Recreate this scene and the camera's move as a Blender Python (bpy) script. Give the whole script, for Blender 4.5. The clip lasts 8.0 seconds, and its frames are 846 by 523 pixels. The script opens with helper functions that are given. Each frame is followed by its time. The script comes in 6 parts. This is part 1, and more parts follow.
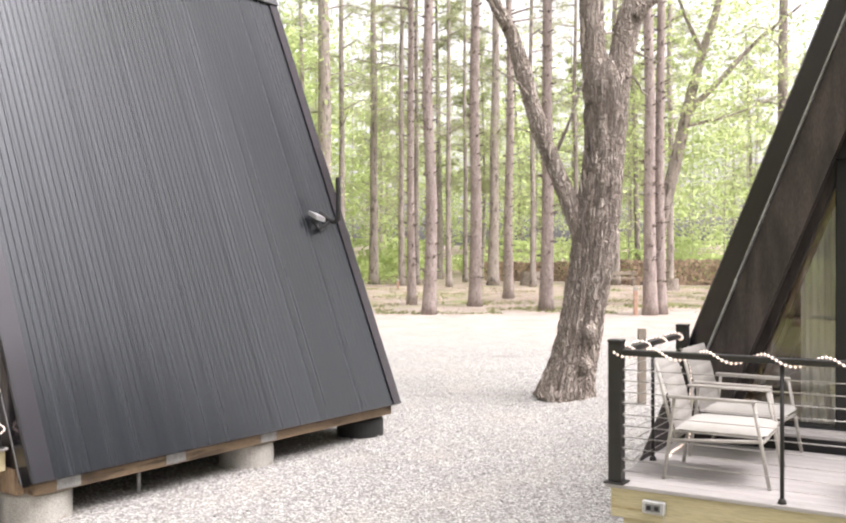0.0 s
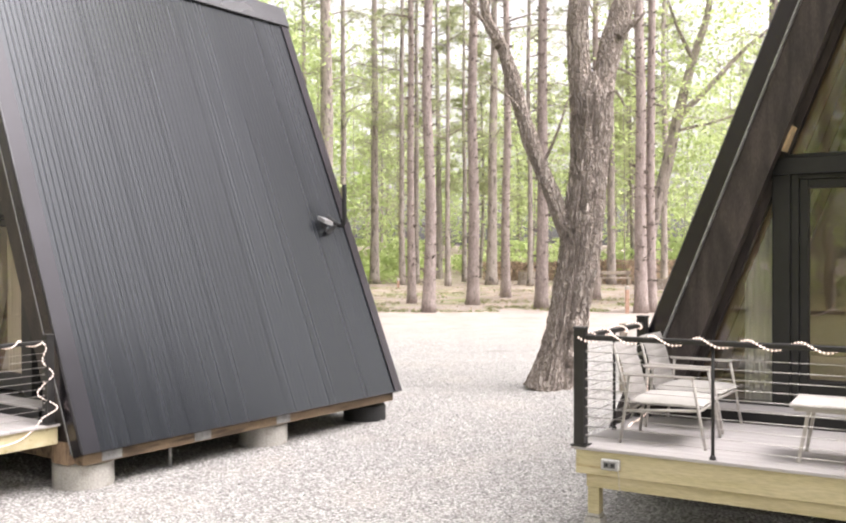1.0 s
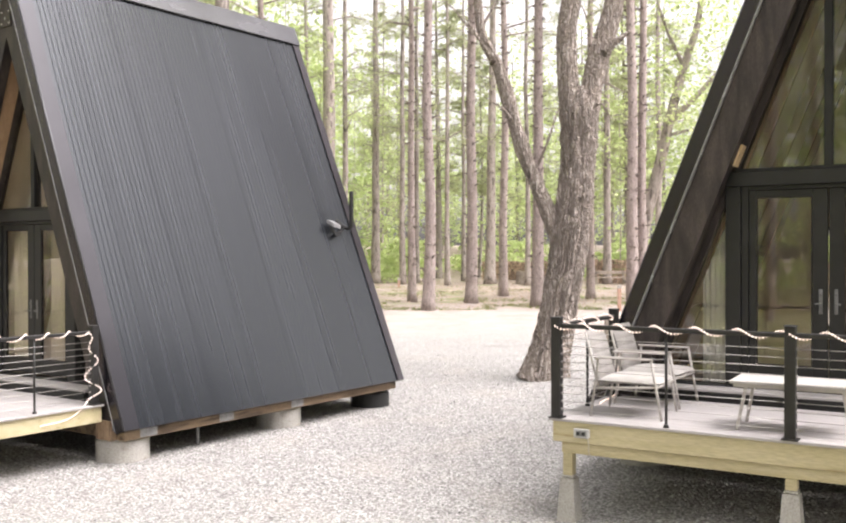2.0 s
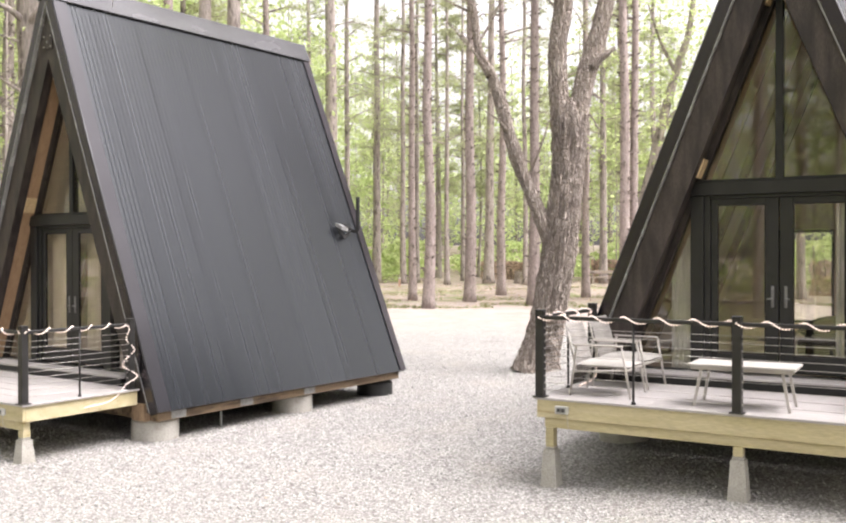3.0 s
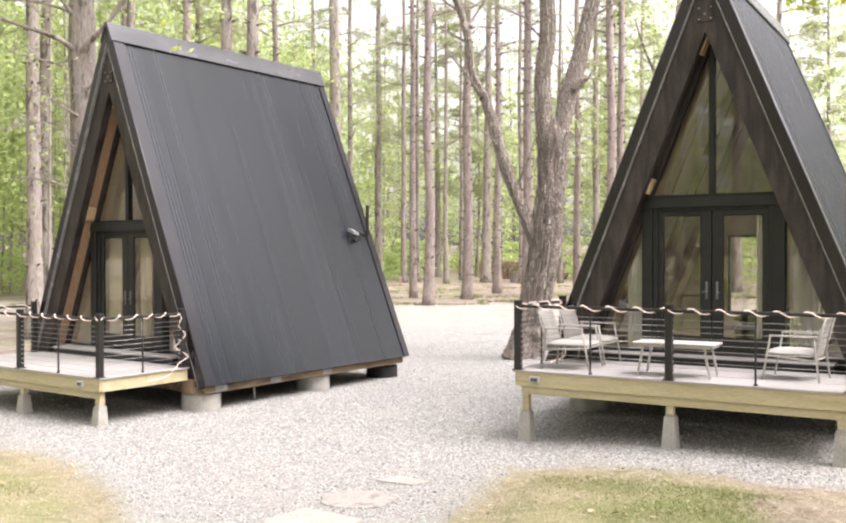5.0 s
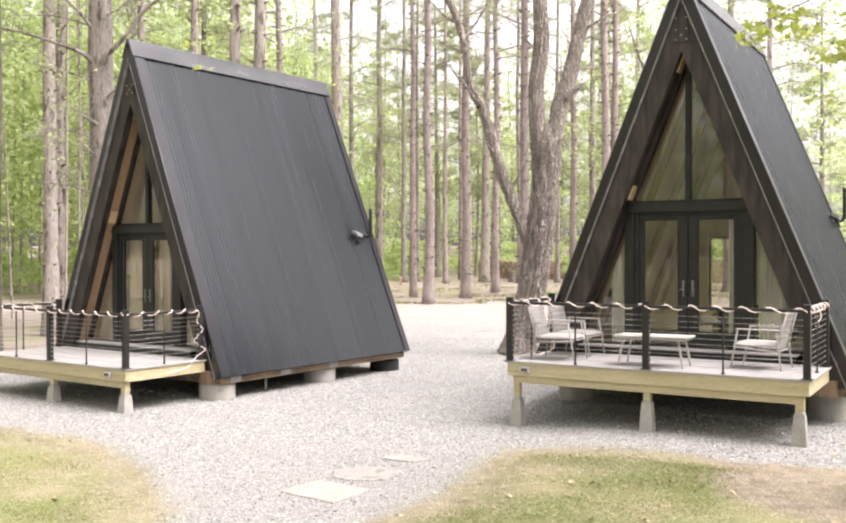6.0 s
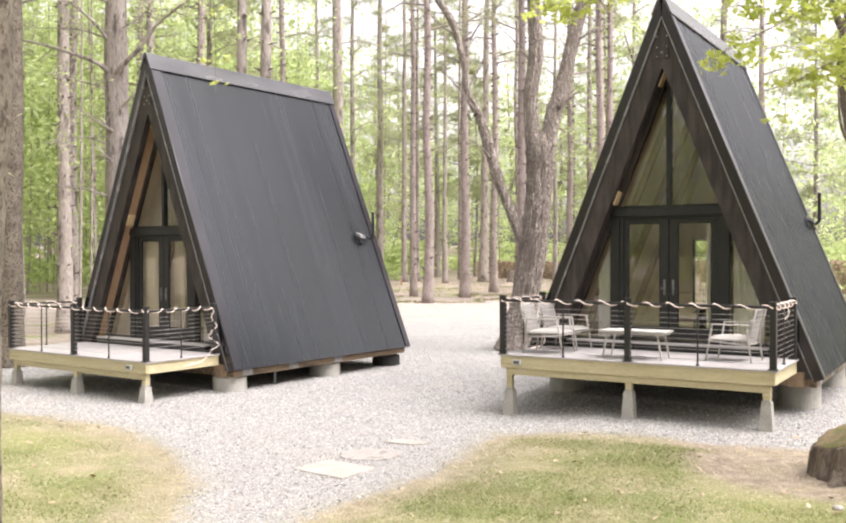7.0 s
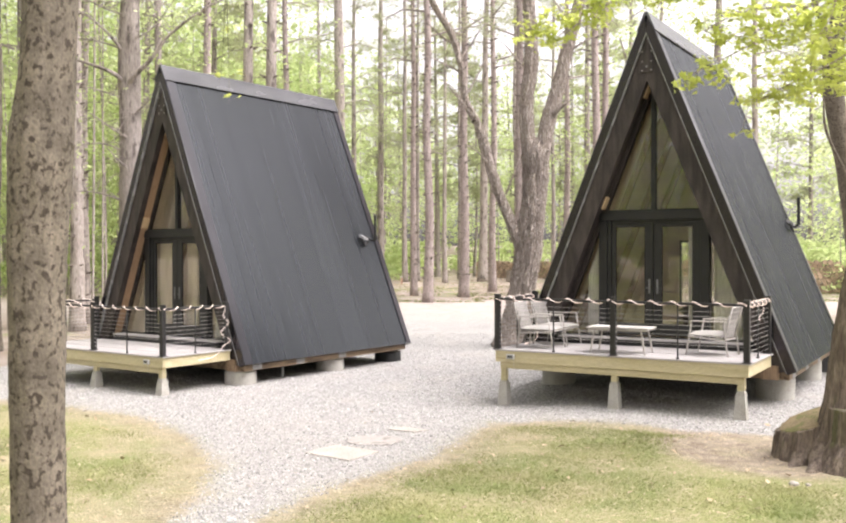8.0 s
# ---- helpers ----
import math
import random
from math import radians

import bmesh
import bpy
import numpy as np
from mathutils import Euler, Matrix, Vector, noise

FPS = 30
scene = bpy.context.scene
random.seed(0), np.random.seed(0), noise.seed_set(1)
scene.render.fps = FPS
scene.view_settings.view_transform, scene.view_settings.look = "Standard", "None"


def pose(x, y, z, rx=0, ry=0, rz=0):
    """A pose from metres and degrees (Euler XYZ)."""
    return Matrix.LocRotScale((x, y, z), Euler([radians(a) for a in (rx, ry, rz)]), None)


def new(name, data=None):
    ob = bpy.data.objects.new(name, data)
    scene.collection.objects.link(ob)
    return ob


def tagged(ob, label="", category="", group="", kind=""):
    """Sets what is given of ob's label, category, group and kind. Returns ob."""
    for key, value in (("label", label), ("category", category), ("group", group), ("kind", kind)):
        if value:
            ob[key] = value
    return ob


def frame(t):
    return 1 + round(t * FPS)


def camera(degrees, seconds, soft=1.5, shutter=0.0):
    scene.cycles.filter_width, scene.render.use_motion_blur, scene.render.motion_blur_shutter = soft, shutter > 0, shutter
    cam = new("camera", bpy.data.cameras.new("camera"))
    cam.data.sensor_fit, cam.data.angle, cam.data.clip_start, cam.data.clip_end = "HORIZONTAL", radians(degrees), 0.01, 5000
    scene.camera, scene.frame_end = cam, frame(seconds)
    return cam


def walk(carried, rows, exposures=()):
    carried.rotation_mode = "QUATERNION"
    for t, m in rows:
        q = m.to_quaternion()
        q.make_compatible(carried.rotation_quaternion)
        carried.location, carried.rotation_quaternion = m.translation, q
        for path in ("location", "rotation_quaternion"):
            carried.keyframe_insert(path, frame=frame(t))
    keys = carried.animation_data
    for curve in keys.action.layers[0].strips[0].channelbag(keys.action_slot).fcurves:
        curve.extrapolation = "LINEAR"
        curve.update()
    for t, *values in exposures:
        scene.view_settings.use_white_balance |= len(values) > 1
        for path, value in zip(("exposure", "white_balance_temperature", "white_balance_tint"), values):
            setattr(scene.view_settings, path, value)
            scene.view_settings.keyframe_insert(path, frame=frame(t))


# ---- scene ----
# camera: a straight, slow pull back from between two cabins
cam = camera(48.89, 8.0, soft=2.2)
ROWS = [
    (0.0, 0.002, 0.003, 2.427, -0.442, 0.157, 0.012),
    (0.5, 0.018, -0.640, 2.436, -0.449, 0.149, 0.021),
    (1.0, 0.025, -1.305, 2.444, -0.455, 0.142, 0.025),
    (1.5, 0.025, -1.985, 2.451, -0.461, 0.135, 0.026),
    (3.0, 0.005, -4.051, 2.471, -0.476, 0.115, 0.013),
    (3.5, -0.004, -4.733, 2.478, -0.480, 0.110, 0.006),
    (4.0, -0.012, -5.403, 2.484, -0.484, 0.104, -0.002),
    (4.5, -0.019, -6.061, 2.492, -0.488, 0.099, -0.009),
    (6.0, -0.026, -7.930, 2.517, -0.496, 0.085, -0.026),
    (6.5, -0.024, -8.515, 2.527, -0.498, 0.081, -0.027),
    (7.0, -0.021, -9.078, 2.539, -0.500, 0.077, -0.025),
    (7.5, -0.017, -9.622, 2.551, -0.502, 0.074, -0.019),
    (8.0, -0.014, -10.144, 2.566, -0.503, 0.071, -0.008),
]
walk(cam, [(t, pose(x, y, z, 90 + pitch, roll, yaw)) for t, x, y, z, pitch, roll, yaw in ROWS])

# ---- light: a bright overcast spring sky ----
SUN_ELEVATION, SUN_AZIMUTH = 60.0, 110.0
world = bpy.data.worlds.new("overcast_sky")
scene.world = world
world.use_nodes = True
wn, wl = world.node_tree.nodes, world.node_tree.links
sky_node = wn.new("ShaderNodeTexSky")
sky_node.sky_type = "NISHITA"
sky_node.sun_disc = False
sky_node.sun_elevation, sky_node.sun_rotation = radians(SUN_ELEVATION), radians(SUN_AZIMUTH)
sky_node.dust_density, sky_node.air_density = 5.0, 1.0
pale = wn.new("ShaderNodeHueSaturation")
pale.inputs["Saturation"].default_value = 0.12
wl.new(sky_node.outputs[0], pale.inputs["Color"])
warm = wn.new("ShaderNodeMix")
warm.data_type, warm.blend_type = "RGBA", "MULTIPLY"
warm.inputs["Factor"].default_value, warm.inputs["B"].default_value = 1.0, (1.075, 1.0, 1.005, 1)
wl.new(pale.outputs[0], warm.inputs["A"])
wl.new(warm.outputs["Result"], wn["Background"].inputs["Color"])
wn["Background"].inputs["Strength"].default_value = 0.135
sun_data = bpy.data.lights.new("sun", "SUN")
sun_data.energy, sun_data.angle, sun_data.color = 1.1, radians(45), (1.0, 0.965, 0.962)
sun = new("sun", sun_data)
sun.matrix_world = pose(0, 0, 30, 90 - SUN_ELEVATION, 0, 180 - SUN_AZIMUTH)
scene.view_settings.exposure = 1.66

# ---- materials ----
def surface(name, c1, c2, scale=6.0, rough=0.6, bump=0.2, fine=60.0, metal=0.0, stretch=(1, 1, 1), vary=0.0, island=False,
            c3=None, spot=0.62, spot_scale=3.0, ior=1.45, distance=0.01, fine_mix=0.25, sheen=None, gloss_vary=0.12):
    """A weathered surface: two tones in broad patches, a fine grain, spots of a third tone, and relief."""
    m = bpy.data.materials.new(name)
    m.use_nodes = True
    n, l = m.node_tree.nodes, m.node_tree.links
    b = n["Principled BSDF"]
    tc, mp = n.new("ShaderNodeTexCoord"), n.new("ShaderNodeMapping")
    mp.inputs["Scale"].default_value = stretch
    l.new(tc.outputs["Object"], mp.inputs["Vector"])
    broad, grain = n.new("ShaderNodeTexNoise"), n.new("ShaderNodeTexNoise")
    for node, s, d in ((broad, scale, 5), (grain, fine, 4)):
        node.inputs["Scale"].default_value, node.inputs["Detail"].default_value = s, d
        l.new(mp.outputs[0], node.inputs["Vector"])
    ramp = n.new("ShaderNodeMapRange")
    ramp.inputs["From Min"].default_value, ramp.inputs["From Max"].default_value = 0.35, 0.65
    l.new(broad.outputs["Fac"], ramp.inputs["Value"])
    mix = n.new("ShaderNodeMix")
    mix.data_type = "RGBA"
    mix.inputs["A"].default_value, mix.inputs["B"].default_value = (*c1, 1), (*c2, 1)
    l.new(ramp.outputs[0], mix.inputs["Factor"])
    colour = mix.outputs["Result"]
    if c3:
        sp, sr, sm = n.new("ShaderNodeTexNoise"), n.new("ShaderNodeMapRange"), n.new("ShaderNodeMix")
        sp.inputs["Scale"].default_value, sp.inputs["Detail"].default_value = spot_scale, 6
        l.new(mp.outputs[0], sp.inputs["Vector"])
        sr.inputs["From Min"].default_value, sr.inputs["From Max"].default_value = spot - 0.03, spot + 0.05
        l.new(sp.outputs["Fac"], sr.inputs["Value"])
        sm.data_type = "RGBA"
        sm.inputs["B"].default_value = (*c3, 1)
        l.new(sr.outputs[0], sm.inputs["Factor"])
        l.new(colour, sm.inputs["A"])
        colour = sm.outputs["Result"]
    hsv = n.new("ShaderNodeHueSaturation")
    val = n.new("ShaderNodeMapRange")
    val.inputs["From Min"].default_value, val.inputs["From Max"].default_value = 0.3, 0.7
    val.inputs["To Min"].default_value, val.inputs["To Max"].default_value = 1 - fine_mix, 1 + fine_mix
    l.new(grain.outputs["Fac"], val.inputs["Value"])
    value = val.outputs[0]
    if vary:
        rnd = n.new("ShaderNodeNewGeometry" if island else "ShaderNodeObjectInfo")
        rr, mul = n.new("ShaderNodeMapRange"), n.new("ShaderNodeMath")
        rr.inputs["To Min"].default_value, rr.inputs["To Max"].default_value = 1 - vary, 1 + vary
        l.new(rnd.outputs["Random Per Island" if island else "Random"], rr.inputs["Value"])
        mul.operation = "MULTIPLY"
        l.new(rr.outputs[0], mul.inputs[0])
        l.new(value, mul.inputs[1])
        value = mul.outputs[0]
    l.new(value, hsv.inputs["Value"])
    l.new(colour, hsv.inputs["Color"])
    l.new(hsv.outputs[0], b.inputs["Base Color"])
    rv = n.new("ShaderNodeMapRange")
    rv.inputs["To Min"].default_value, rv.inputs["To Max"].default_value = max(0.02, rough - gloss_vary), min(1, rough + gloss_vary)
    l.new(broad.outputs["Fac"], rv.inputs["Value"])
    l.new(rv.outputs[0], b.inputs["Roughness"])
    b.inputs["Metallic"].default_value, b.inputs["IOR"].default_value = metal, ior
    if sheen:
        b.inputs["Specular Tint"].default_value = (*sheen, 1)
    if bump:
        bp = n.new("ShaderNodeBump")
        bp.inputs["Strength"].default_value, bp.inputs["Distance"].default_value = bump, distance
        l.new(grain.outputs["Fac"], bp.inputs["Height"])
        l.new(bp.outputs[0], b.inputs["Normal"])
    return m


def bark_surface(name, c1, c2, crack, scale, tall=0.28):
    """Old bark: long plates that lift at their edges, with dark clefts between them."""
    m = bpy.data.materials.new(name)
    m.use_nodes = True
    n, l = m.node_tree.nodes, m.node_tree.links
    b = n["Principled BSDF"]
    b.inputs["Roughness"].default_value = 0.92
    tc, mp, warp, add = n.new("ShaderNodeTexCoord"), n.new("ShaderNodeMapping"), n.new("ShaderNodeTexNoise"), n.new("ShaderNodeVectorMath")
    mp.inputs["Scale"].default_value = (1, 1, tall)
    l.new(tc.outputs["Object"], mp.inputs["Vector"])
    warp.inputs["Scale"].default_value, warp.inputs["Detail"].default_value = 7, 4
    l.new(tc.outputs["Object"], warp.inputs["Vector"])
    add.operation = "MULTIPLY_ADD"
    add.inputs[1].default_value = (0.16, 0.16, 0.12)
    l.new(warp.outputs["Color"], add.inputs[0])
    l.new(mp.outputs[0], add.inputs[2])
    plates, fine, broad = n.new("ShaderNodeTexVoronoi"), n.new("ShaderNodeTexNoise"), n.new("ShaderNodeTexNoise")
    plates.feature = "DISTANCE_TO_EDGE"
    for node, s in ((plates, scale), (fine, 38), (broad, 2.2)):
        node.inputs["Scale"].default_value = s
        l.new(add.outputs[0] if node is not broad else tc.outputs["Object"], node.inputs["Vector"])
    fine.inputs["Detail"].default_value = 5
    cleft, tone, mix, dark, shade = n.new("ShaderNodeMapRange"), n.new("ShaderNodeMath"), n.new("ShaderNodeMix"), n.new("ShaderNodeMix"), n.new("ShaderNodeMapRange")
    cleft.inputs["From Min"].default_value, cleft.inputs["From Max"].default_value = 0.0, 0.30
    l.new(plates.outputs["Distance"], cleft.inputs["Value"])
    tone.operation = "ADD"
    l.new(fine.outputs["Fac"], tone.inputs[0])
    l.new(broad.outputs["Fac"], tone.inputs[1])
    shade.inputs["From Min"].default_value, shade.inputs["From Max"].default_value = 0.75, 1.25
    l.new(tone.outputs[0], shade.inputs["Value"])
    for node in (mix, dark):
        node.data_type = "RGBA"
    mix.inputs["A"].default_value, mix.inputs["B"].default_value = (*c1, 1), (*c2, 1)
    l.new(shade.outputs[0], mix.inputs["Factor"])
    dark.inputs["A"].default_value = (*crack, 1)
    l.new(cleft.outputs[0], dark.inputs["Factor"])
    l.new(mix.outputs["Result"], dark.inputs["B"])
    l.new(dark.outputs["Result"], b.inputs["Base Color"])
    high, bp = n.new("ShaderNodeMath"), n.new("ShaderNodeBump")
    high.operation = "MULTIPLY_ADD"
    high.inputs[1].default_value = 0.5
    l.new(fine.outputs["Fac"], high.inputs[0])
    l.new(cleft.outputs[0], high.inputs[2])
    bp.inputs["Strength"].default_value, bp.inputs["Distance"].default_value = 1.0, 0.05
    l.new(high.outputs[0], bp.inputs["Height"])
    l.new(bp.outputs[0], b.inputs["Normal"])
    return m


def leaf_surface(name, c1, c2, glow, patch=0.12):
    """Thin leaves: two greens by leaf and by patch of wood, and light that comes through."""
    m = bpy.data.materials.new(name)
    m.use_nodes = True
    n, l = m.node_tree.nodes, m.node_tree.links
    b, out = n["Principled BSDF"], n["Material Output"]
    geo, tc, big = n.new("ShaderNodeNewGeometry"), n.new("ShaderNodeTexCoord"), n.new("ShaderNodeTexNoise")
    big.inputs["Scale"].default_value, big.inputs["Detail"].default_value = patch, 3
    l.new(tc.outputs["Object"], big.inputs["Vector"])
    add, mix = n.new("ShaderNodeMath"), n.new("ShaderNodeMix")
    add.operation = "MULTIPLY_ADD"
    add.inputs[1].default_value = 0.45
    l.new(geo.outputs["Random Per Island"], add.inputs[0])
    rg = n.new("ShaderNodeMapRange")
    rg.inputs["From Min"].default_value, rg.inputs["From Max"].default_value = 0.35, 0.65
    rg.inputs["To Min"].default_value, rg.inputs["To Max"].default_value = 0.0, 0.55
    l.new(big.outputs["Fac"], rg.inputs["Value"])
    l.new(rg.outputs[0], add.inputs[2])
    mix.data_type = "RGBA"
    mix.inputs["A"].default_value, mix.inputs["B"].default_value = (*c1, 1), (*c2, 1)
    l.new(add.outputs[0], mix.inputs["Factor"])
    l.new(mix.outputs["Result"], b.inputs["Base Color"])
    b.inputs["Roughness"].default_value = 0.55
    tr, sh = n.new("ShaderNodeBsdfTranslucent"), n.new("ShaderNodeMixShader")
    l.new(mix.outputs["Result"], tr.inputs["Color"])
    sh.inputs[0].default_value = glow
    l.new(b.outputs[0], sh.inputs[1])
    l.new(tr.outputs[0], sh.inputs[2])
    l.new(sh.outputs[0], out.inputs["Surface"])
    return m


def glass_surface(name, tint):
    """Clear glass: seen through squarely, mirroring more and more at a slant."""
    m = bpy.data.materials.new(name)
    m.use_nodes = True
    n, l = m.node_tree.nodes, m.node_tree.links
    tr, gl, sh, lw = n.new("ShaderNodeBsdfTransparent"), n.new("ShaderNodeBsdfGlossy"), n.new("ShaderNodeMixShader"), n.new("ShaderNodeLayerWeight")
    tr.inputs["Color"].default_value = (*tint, 1)
    gl.inputs["Roughness"].default_value = 0.015
    lw.inputs["Blend"].default_value = 0.5
    power, scale = n.new("ShaderNodeMath"), n.new("ShaderNodeMath")
    power.operation, scale.operation = "POWER", "MULTIPLY_ADD"
    power.inputs[1].default_value = 5.0
    scale.inputs[1].default_value, scale.inputs[2].default_value = 0.90, 0.10
    l.new(lw.outputs["Facing"], power.inputs[0])
    l.new(power.outputs[0], scale.inputs[0])
    wave, bp, tc = n.new("ShaderNodeTexNoise"), n.new("ShaderNodeBump"), n.new("ShaderNodeTexCoord")
    wave.inputs["Scale"].default_value = 1.4
    l.new(tc.outputs["Object"], wave.inputs["Vector"])
    bp.inputs["Strength"].default_value, bp.inputs["Distance"].default_value = 0.05, 0.02
    l.new(wave.outputs["Fac"], bp.inputs["Height"])
    l.new(bp.outputs[0], gl.inputs["Normal"])
    l.new(scale.outputs[0], sh.inputs[0])
    l.new(tr.outputs[0], sh.inputs[1])
    l.new(gl.outputs[0], sh.inputs[2])
    l.new(sh.outputs[0], n["Material Output"].inputs["Surface"])
    return m


ROOF = surface("charcoal_roof_steel", (0.0105, 0.0120, 0.0145), (0.0150, 0.0170, 0.0200), 1.3, 0.26, 0.0, 20, 0.0, (0.10, 4.5, 0.05), 0.2, ior=1.57, fine_mix=0.10, sheen=(0.88, 0.93, 1.0), gloss_vary=0.06)
TRIM = surface("charcoal_trim_steel", (0.008, 0.0078, 0.0095), (0.012, 0.0117, 0.014), 1.2, 0.22, 0.0, 60, 0.0, (1, 1, 1), 0.05, ior=1.62, fine_mix=0.08, sheen=(1.0, 0.88, 0.98), gloss_vary=0.05)
CAP = surface("pale_sheen_cap_steel", (0.085, 0.085, 0.092), (0.12, 0.12, 0.129), 2, 0.26, 0.0, 60, 0.45, (1, 0.4, 1), 0.05, fine_mix=0.1, gloss_vary=0.05)
HEM = surface("bright_hem_steel", (0.065, 0.065, 0.068), (0.10, 0.10, 0.104), 3, 0.38, 0.0, 60, 0.8)
FLANGE = surface("charcoal_flange_steel", (0.012, 0.012, 0.0145), (0.018, 0.018, 0.0215), 1.2, 0.31, 0.0, 60, 0.0, (1, 0.4, 1), 0.05, ior=1.55, fine_mix=0.08, sheen=(0.95, 0.93, 1.0), gloss_vary=0.08)
DRIP = surface("grey_drip_edge_steel", (0.27, 0.27, 0.275), (0.34, 0.34, 0.345), 3, 0.25, 0.05, 60, 0.3)
BLACK_WOOD = surface("black_stained_wood", (0.017, 0.0132, 0.0135), (0.051, 0.040, 0.0375), 3.5, 0.5, 0.35, 50, 0, (3, 3, 0.5), 0.15, distance=0.004, fine_mix=0.35)
BLACK_PAINT = surface("black_paint", (0.011, 0.011, 0.012), (0.017, 0.017, 0.018), 4, 0.42, 0.06, 70, 0, fine_mix=0.1)
TAN_WOOD = surface("raw_fir", (0.30, 0.19, 0.115), (0.37, 0.245, 0.155), 3, 0.6, 0.15, 30, 0, (6, 6, 0.7), distance=0.003)
PALE_FIR = surface("pale_fir_block", (0.46, 0.33, 0.19), (0.54, 0.40, 0.25), 3, 0.6, 0.15, 30, 0, (6, 6, 0.7), distance=0.003)
PINE = surface("treated_pine", (0.45, 0.392, 0.235), (0.53, 0.468, 0.31), 1.6, 0.62, 0.2, 26, 0, (0.5, 5, 6), 0.08, c3=(0.30, 0.22, 0.10), spot=0.70, spot_scale=2.2, distance=0.003, fine_mix=0.16)
BEAM = surface("weathered_sill_timber", (0.16, 0.11, 0.068), (0.26, 0.188, 0.12), 1.4, 0.7, 0.3, 30, 0, (5, 0.5, 5), 0.1, c3=(0.085, 0.06, 0.038), spot=0.56, distance=0.004)
OLD_FIR = surface("aged_fir_block", (0.24, 0.165, 0.105), (0.33, 0.235, 0.155), 3, 0.7, 0.25, 30, 0, (6, 6, 0.7), c3=(0.15, 0.10, 0.065), spot=0.6, distance=0.004)
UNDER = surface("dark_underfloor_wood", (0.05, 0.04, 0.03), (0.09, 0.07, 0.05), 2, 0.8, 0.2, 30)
COMPOSITE = surface("grey_composite_board", (0.36, 0.34, 0.338), (0.42, 0.40, 0.398), 2.5, 0.62, 0.22, 45, 0, (0.4, 6, 6), 0.04, distance=0.003, fine_mix=0.10)
CONCRETE = surface("cast_concrete", (0.31, 0.298, 0.272), (0.40, 0.385, 0.355), 3.0, 0.85, 0.35, 70, 0, (1, 1, 1), 0.06, c3=(0.30, 0.28, 0.25), spot=0.66, spot_scale=4, distance=0.006)
RUBBER = surface("black_rubber", (0.012, 0.012, 0.012), (0.022, 0.022, 0.022), 6, 0.7, 0.3, 60)
RAIL_METAL = surface("black_powder_coat", (0.016, 0.015, 0.015), (0.023, 0.022, 0.022), 8, 0.45, 0.1, 160, 0.0, fine_mix=0.1)
CABLE = surface("stainless_cable", (0.42, 0.40, 0.39), (0.52, 0.50, 0.48), 40, 0.35, 0.2, 300, 0.7)
GALV = surface("galvanised_plate", (0.24, 0.24, 0.235), (0.34, 0.34, 0.335), 12, 0.45, 0.1, 90, 0.35)
GREY_BOX = surface("grey_plastic", (0.14, 0.14, 0.14), (0.19, 0.19, 0.19), 9, 0.5, 0.05, 90)
PALE_BOX = surface("pale_grey_plastic", (0.40, 0.40, 0.40), (0.47, 0.47, 0.465), 9, 0.5, 0.05, 90)
FIXTURE = surface("pale_grey_fixture", (0.25, 0.25, 0.255), (0.31, 0.31, 0.315), 9, 0.4, 0.05, 90)
CHAIR_METAL = surface("pale_grey_powder_coat", (0.38, 0.355, 0.335), (0.44, 0.415, 0.39), 9, 0.45, 0.05, 150, fine_mix=0.08)
SLING = surface("pale_grey_sling_fabric", (0.27, 0.255, 0.245), (0.32, 0.305, 0.293), 5, 0.9, 0.3, 260, distance=0.002)
CUSHION = surface("off_white_cushion_fabric", (0.37, 0.355, 0.338), (0.43, 0.415, 0.395), 5, 0.92, 0.25, 240, distance=0.002, fine_mix=0.08)
CURTAIN = surface("off_white_curtain", (0.84, 0.83, 0.78), (0.88, 0.87, 0.83), 4, 0.9, 0.15, 160, distance=0.002, fine_mix=0.04)
LINEN = surface("tan_linen_curtain", (0.70, 0.61, 0.48), (0.78, 0.69, 0.56), 4, 0.9, 0.15, 160, distance=0.002, fine_mix=0.06)
LINING = surface("interior_pine_lining", (0.74, 0.62, 0.47), (0.80, 0.69, 0.55), 2, 0.6, 0.1, 30, 0, (5, 0.5, 5))
PLYWOOD = surface("pale_plywood_lining", (0.80, 0.71, 0.57), (0.86, 0.78, 0.64), 2, 0.6, 0.1, 30, 0, (5, 0.5, 5))
FLOORING = surface("interior_floor_boards", (0.46, 0.37, 0.28), (0.54, 0.45, 0.35), 2, 0.5, 0.1, 30, 0, (5, 0.5, 5))
for cloth, share in ((CURTAIN, 0.35), (LINEN, 0.30)):
    cn, cl = cloth.node_tree.nodes, cloth.node_tree.links
    thin, both = cn.new("ShaderNodeBsdfTranslucent"), cn.new("ShaderNodeMixShader")
    thin.inputs["Color"].default_value = (0.86, 0.84, 0.78, 1)
    both.inputs[0].default_value = share
    cl.new(cn["Principled BSDF"].outputs[0], both.inputs[1])
    cl.new(thin.outputs[0], both.inputs[2])
    cl.new(both.outputs[0], cn["Material Output"].inputs["Surface"])
GLASS = glass_surface("window_glass", (0.93, 0.93, 0.91))
RED_PINE = surface("red_pine_bark", (0.265, 0.218, 0.206), (0.375, 0.318, 0.302), 5, 0.9, 0.9, 26, 0, (1, 1, 0.4), 0.12, c3=(0.21, 0.175, 0.163), spot=0.585, spot_scale=13, distance=0.03)
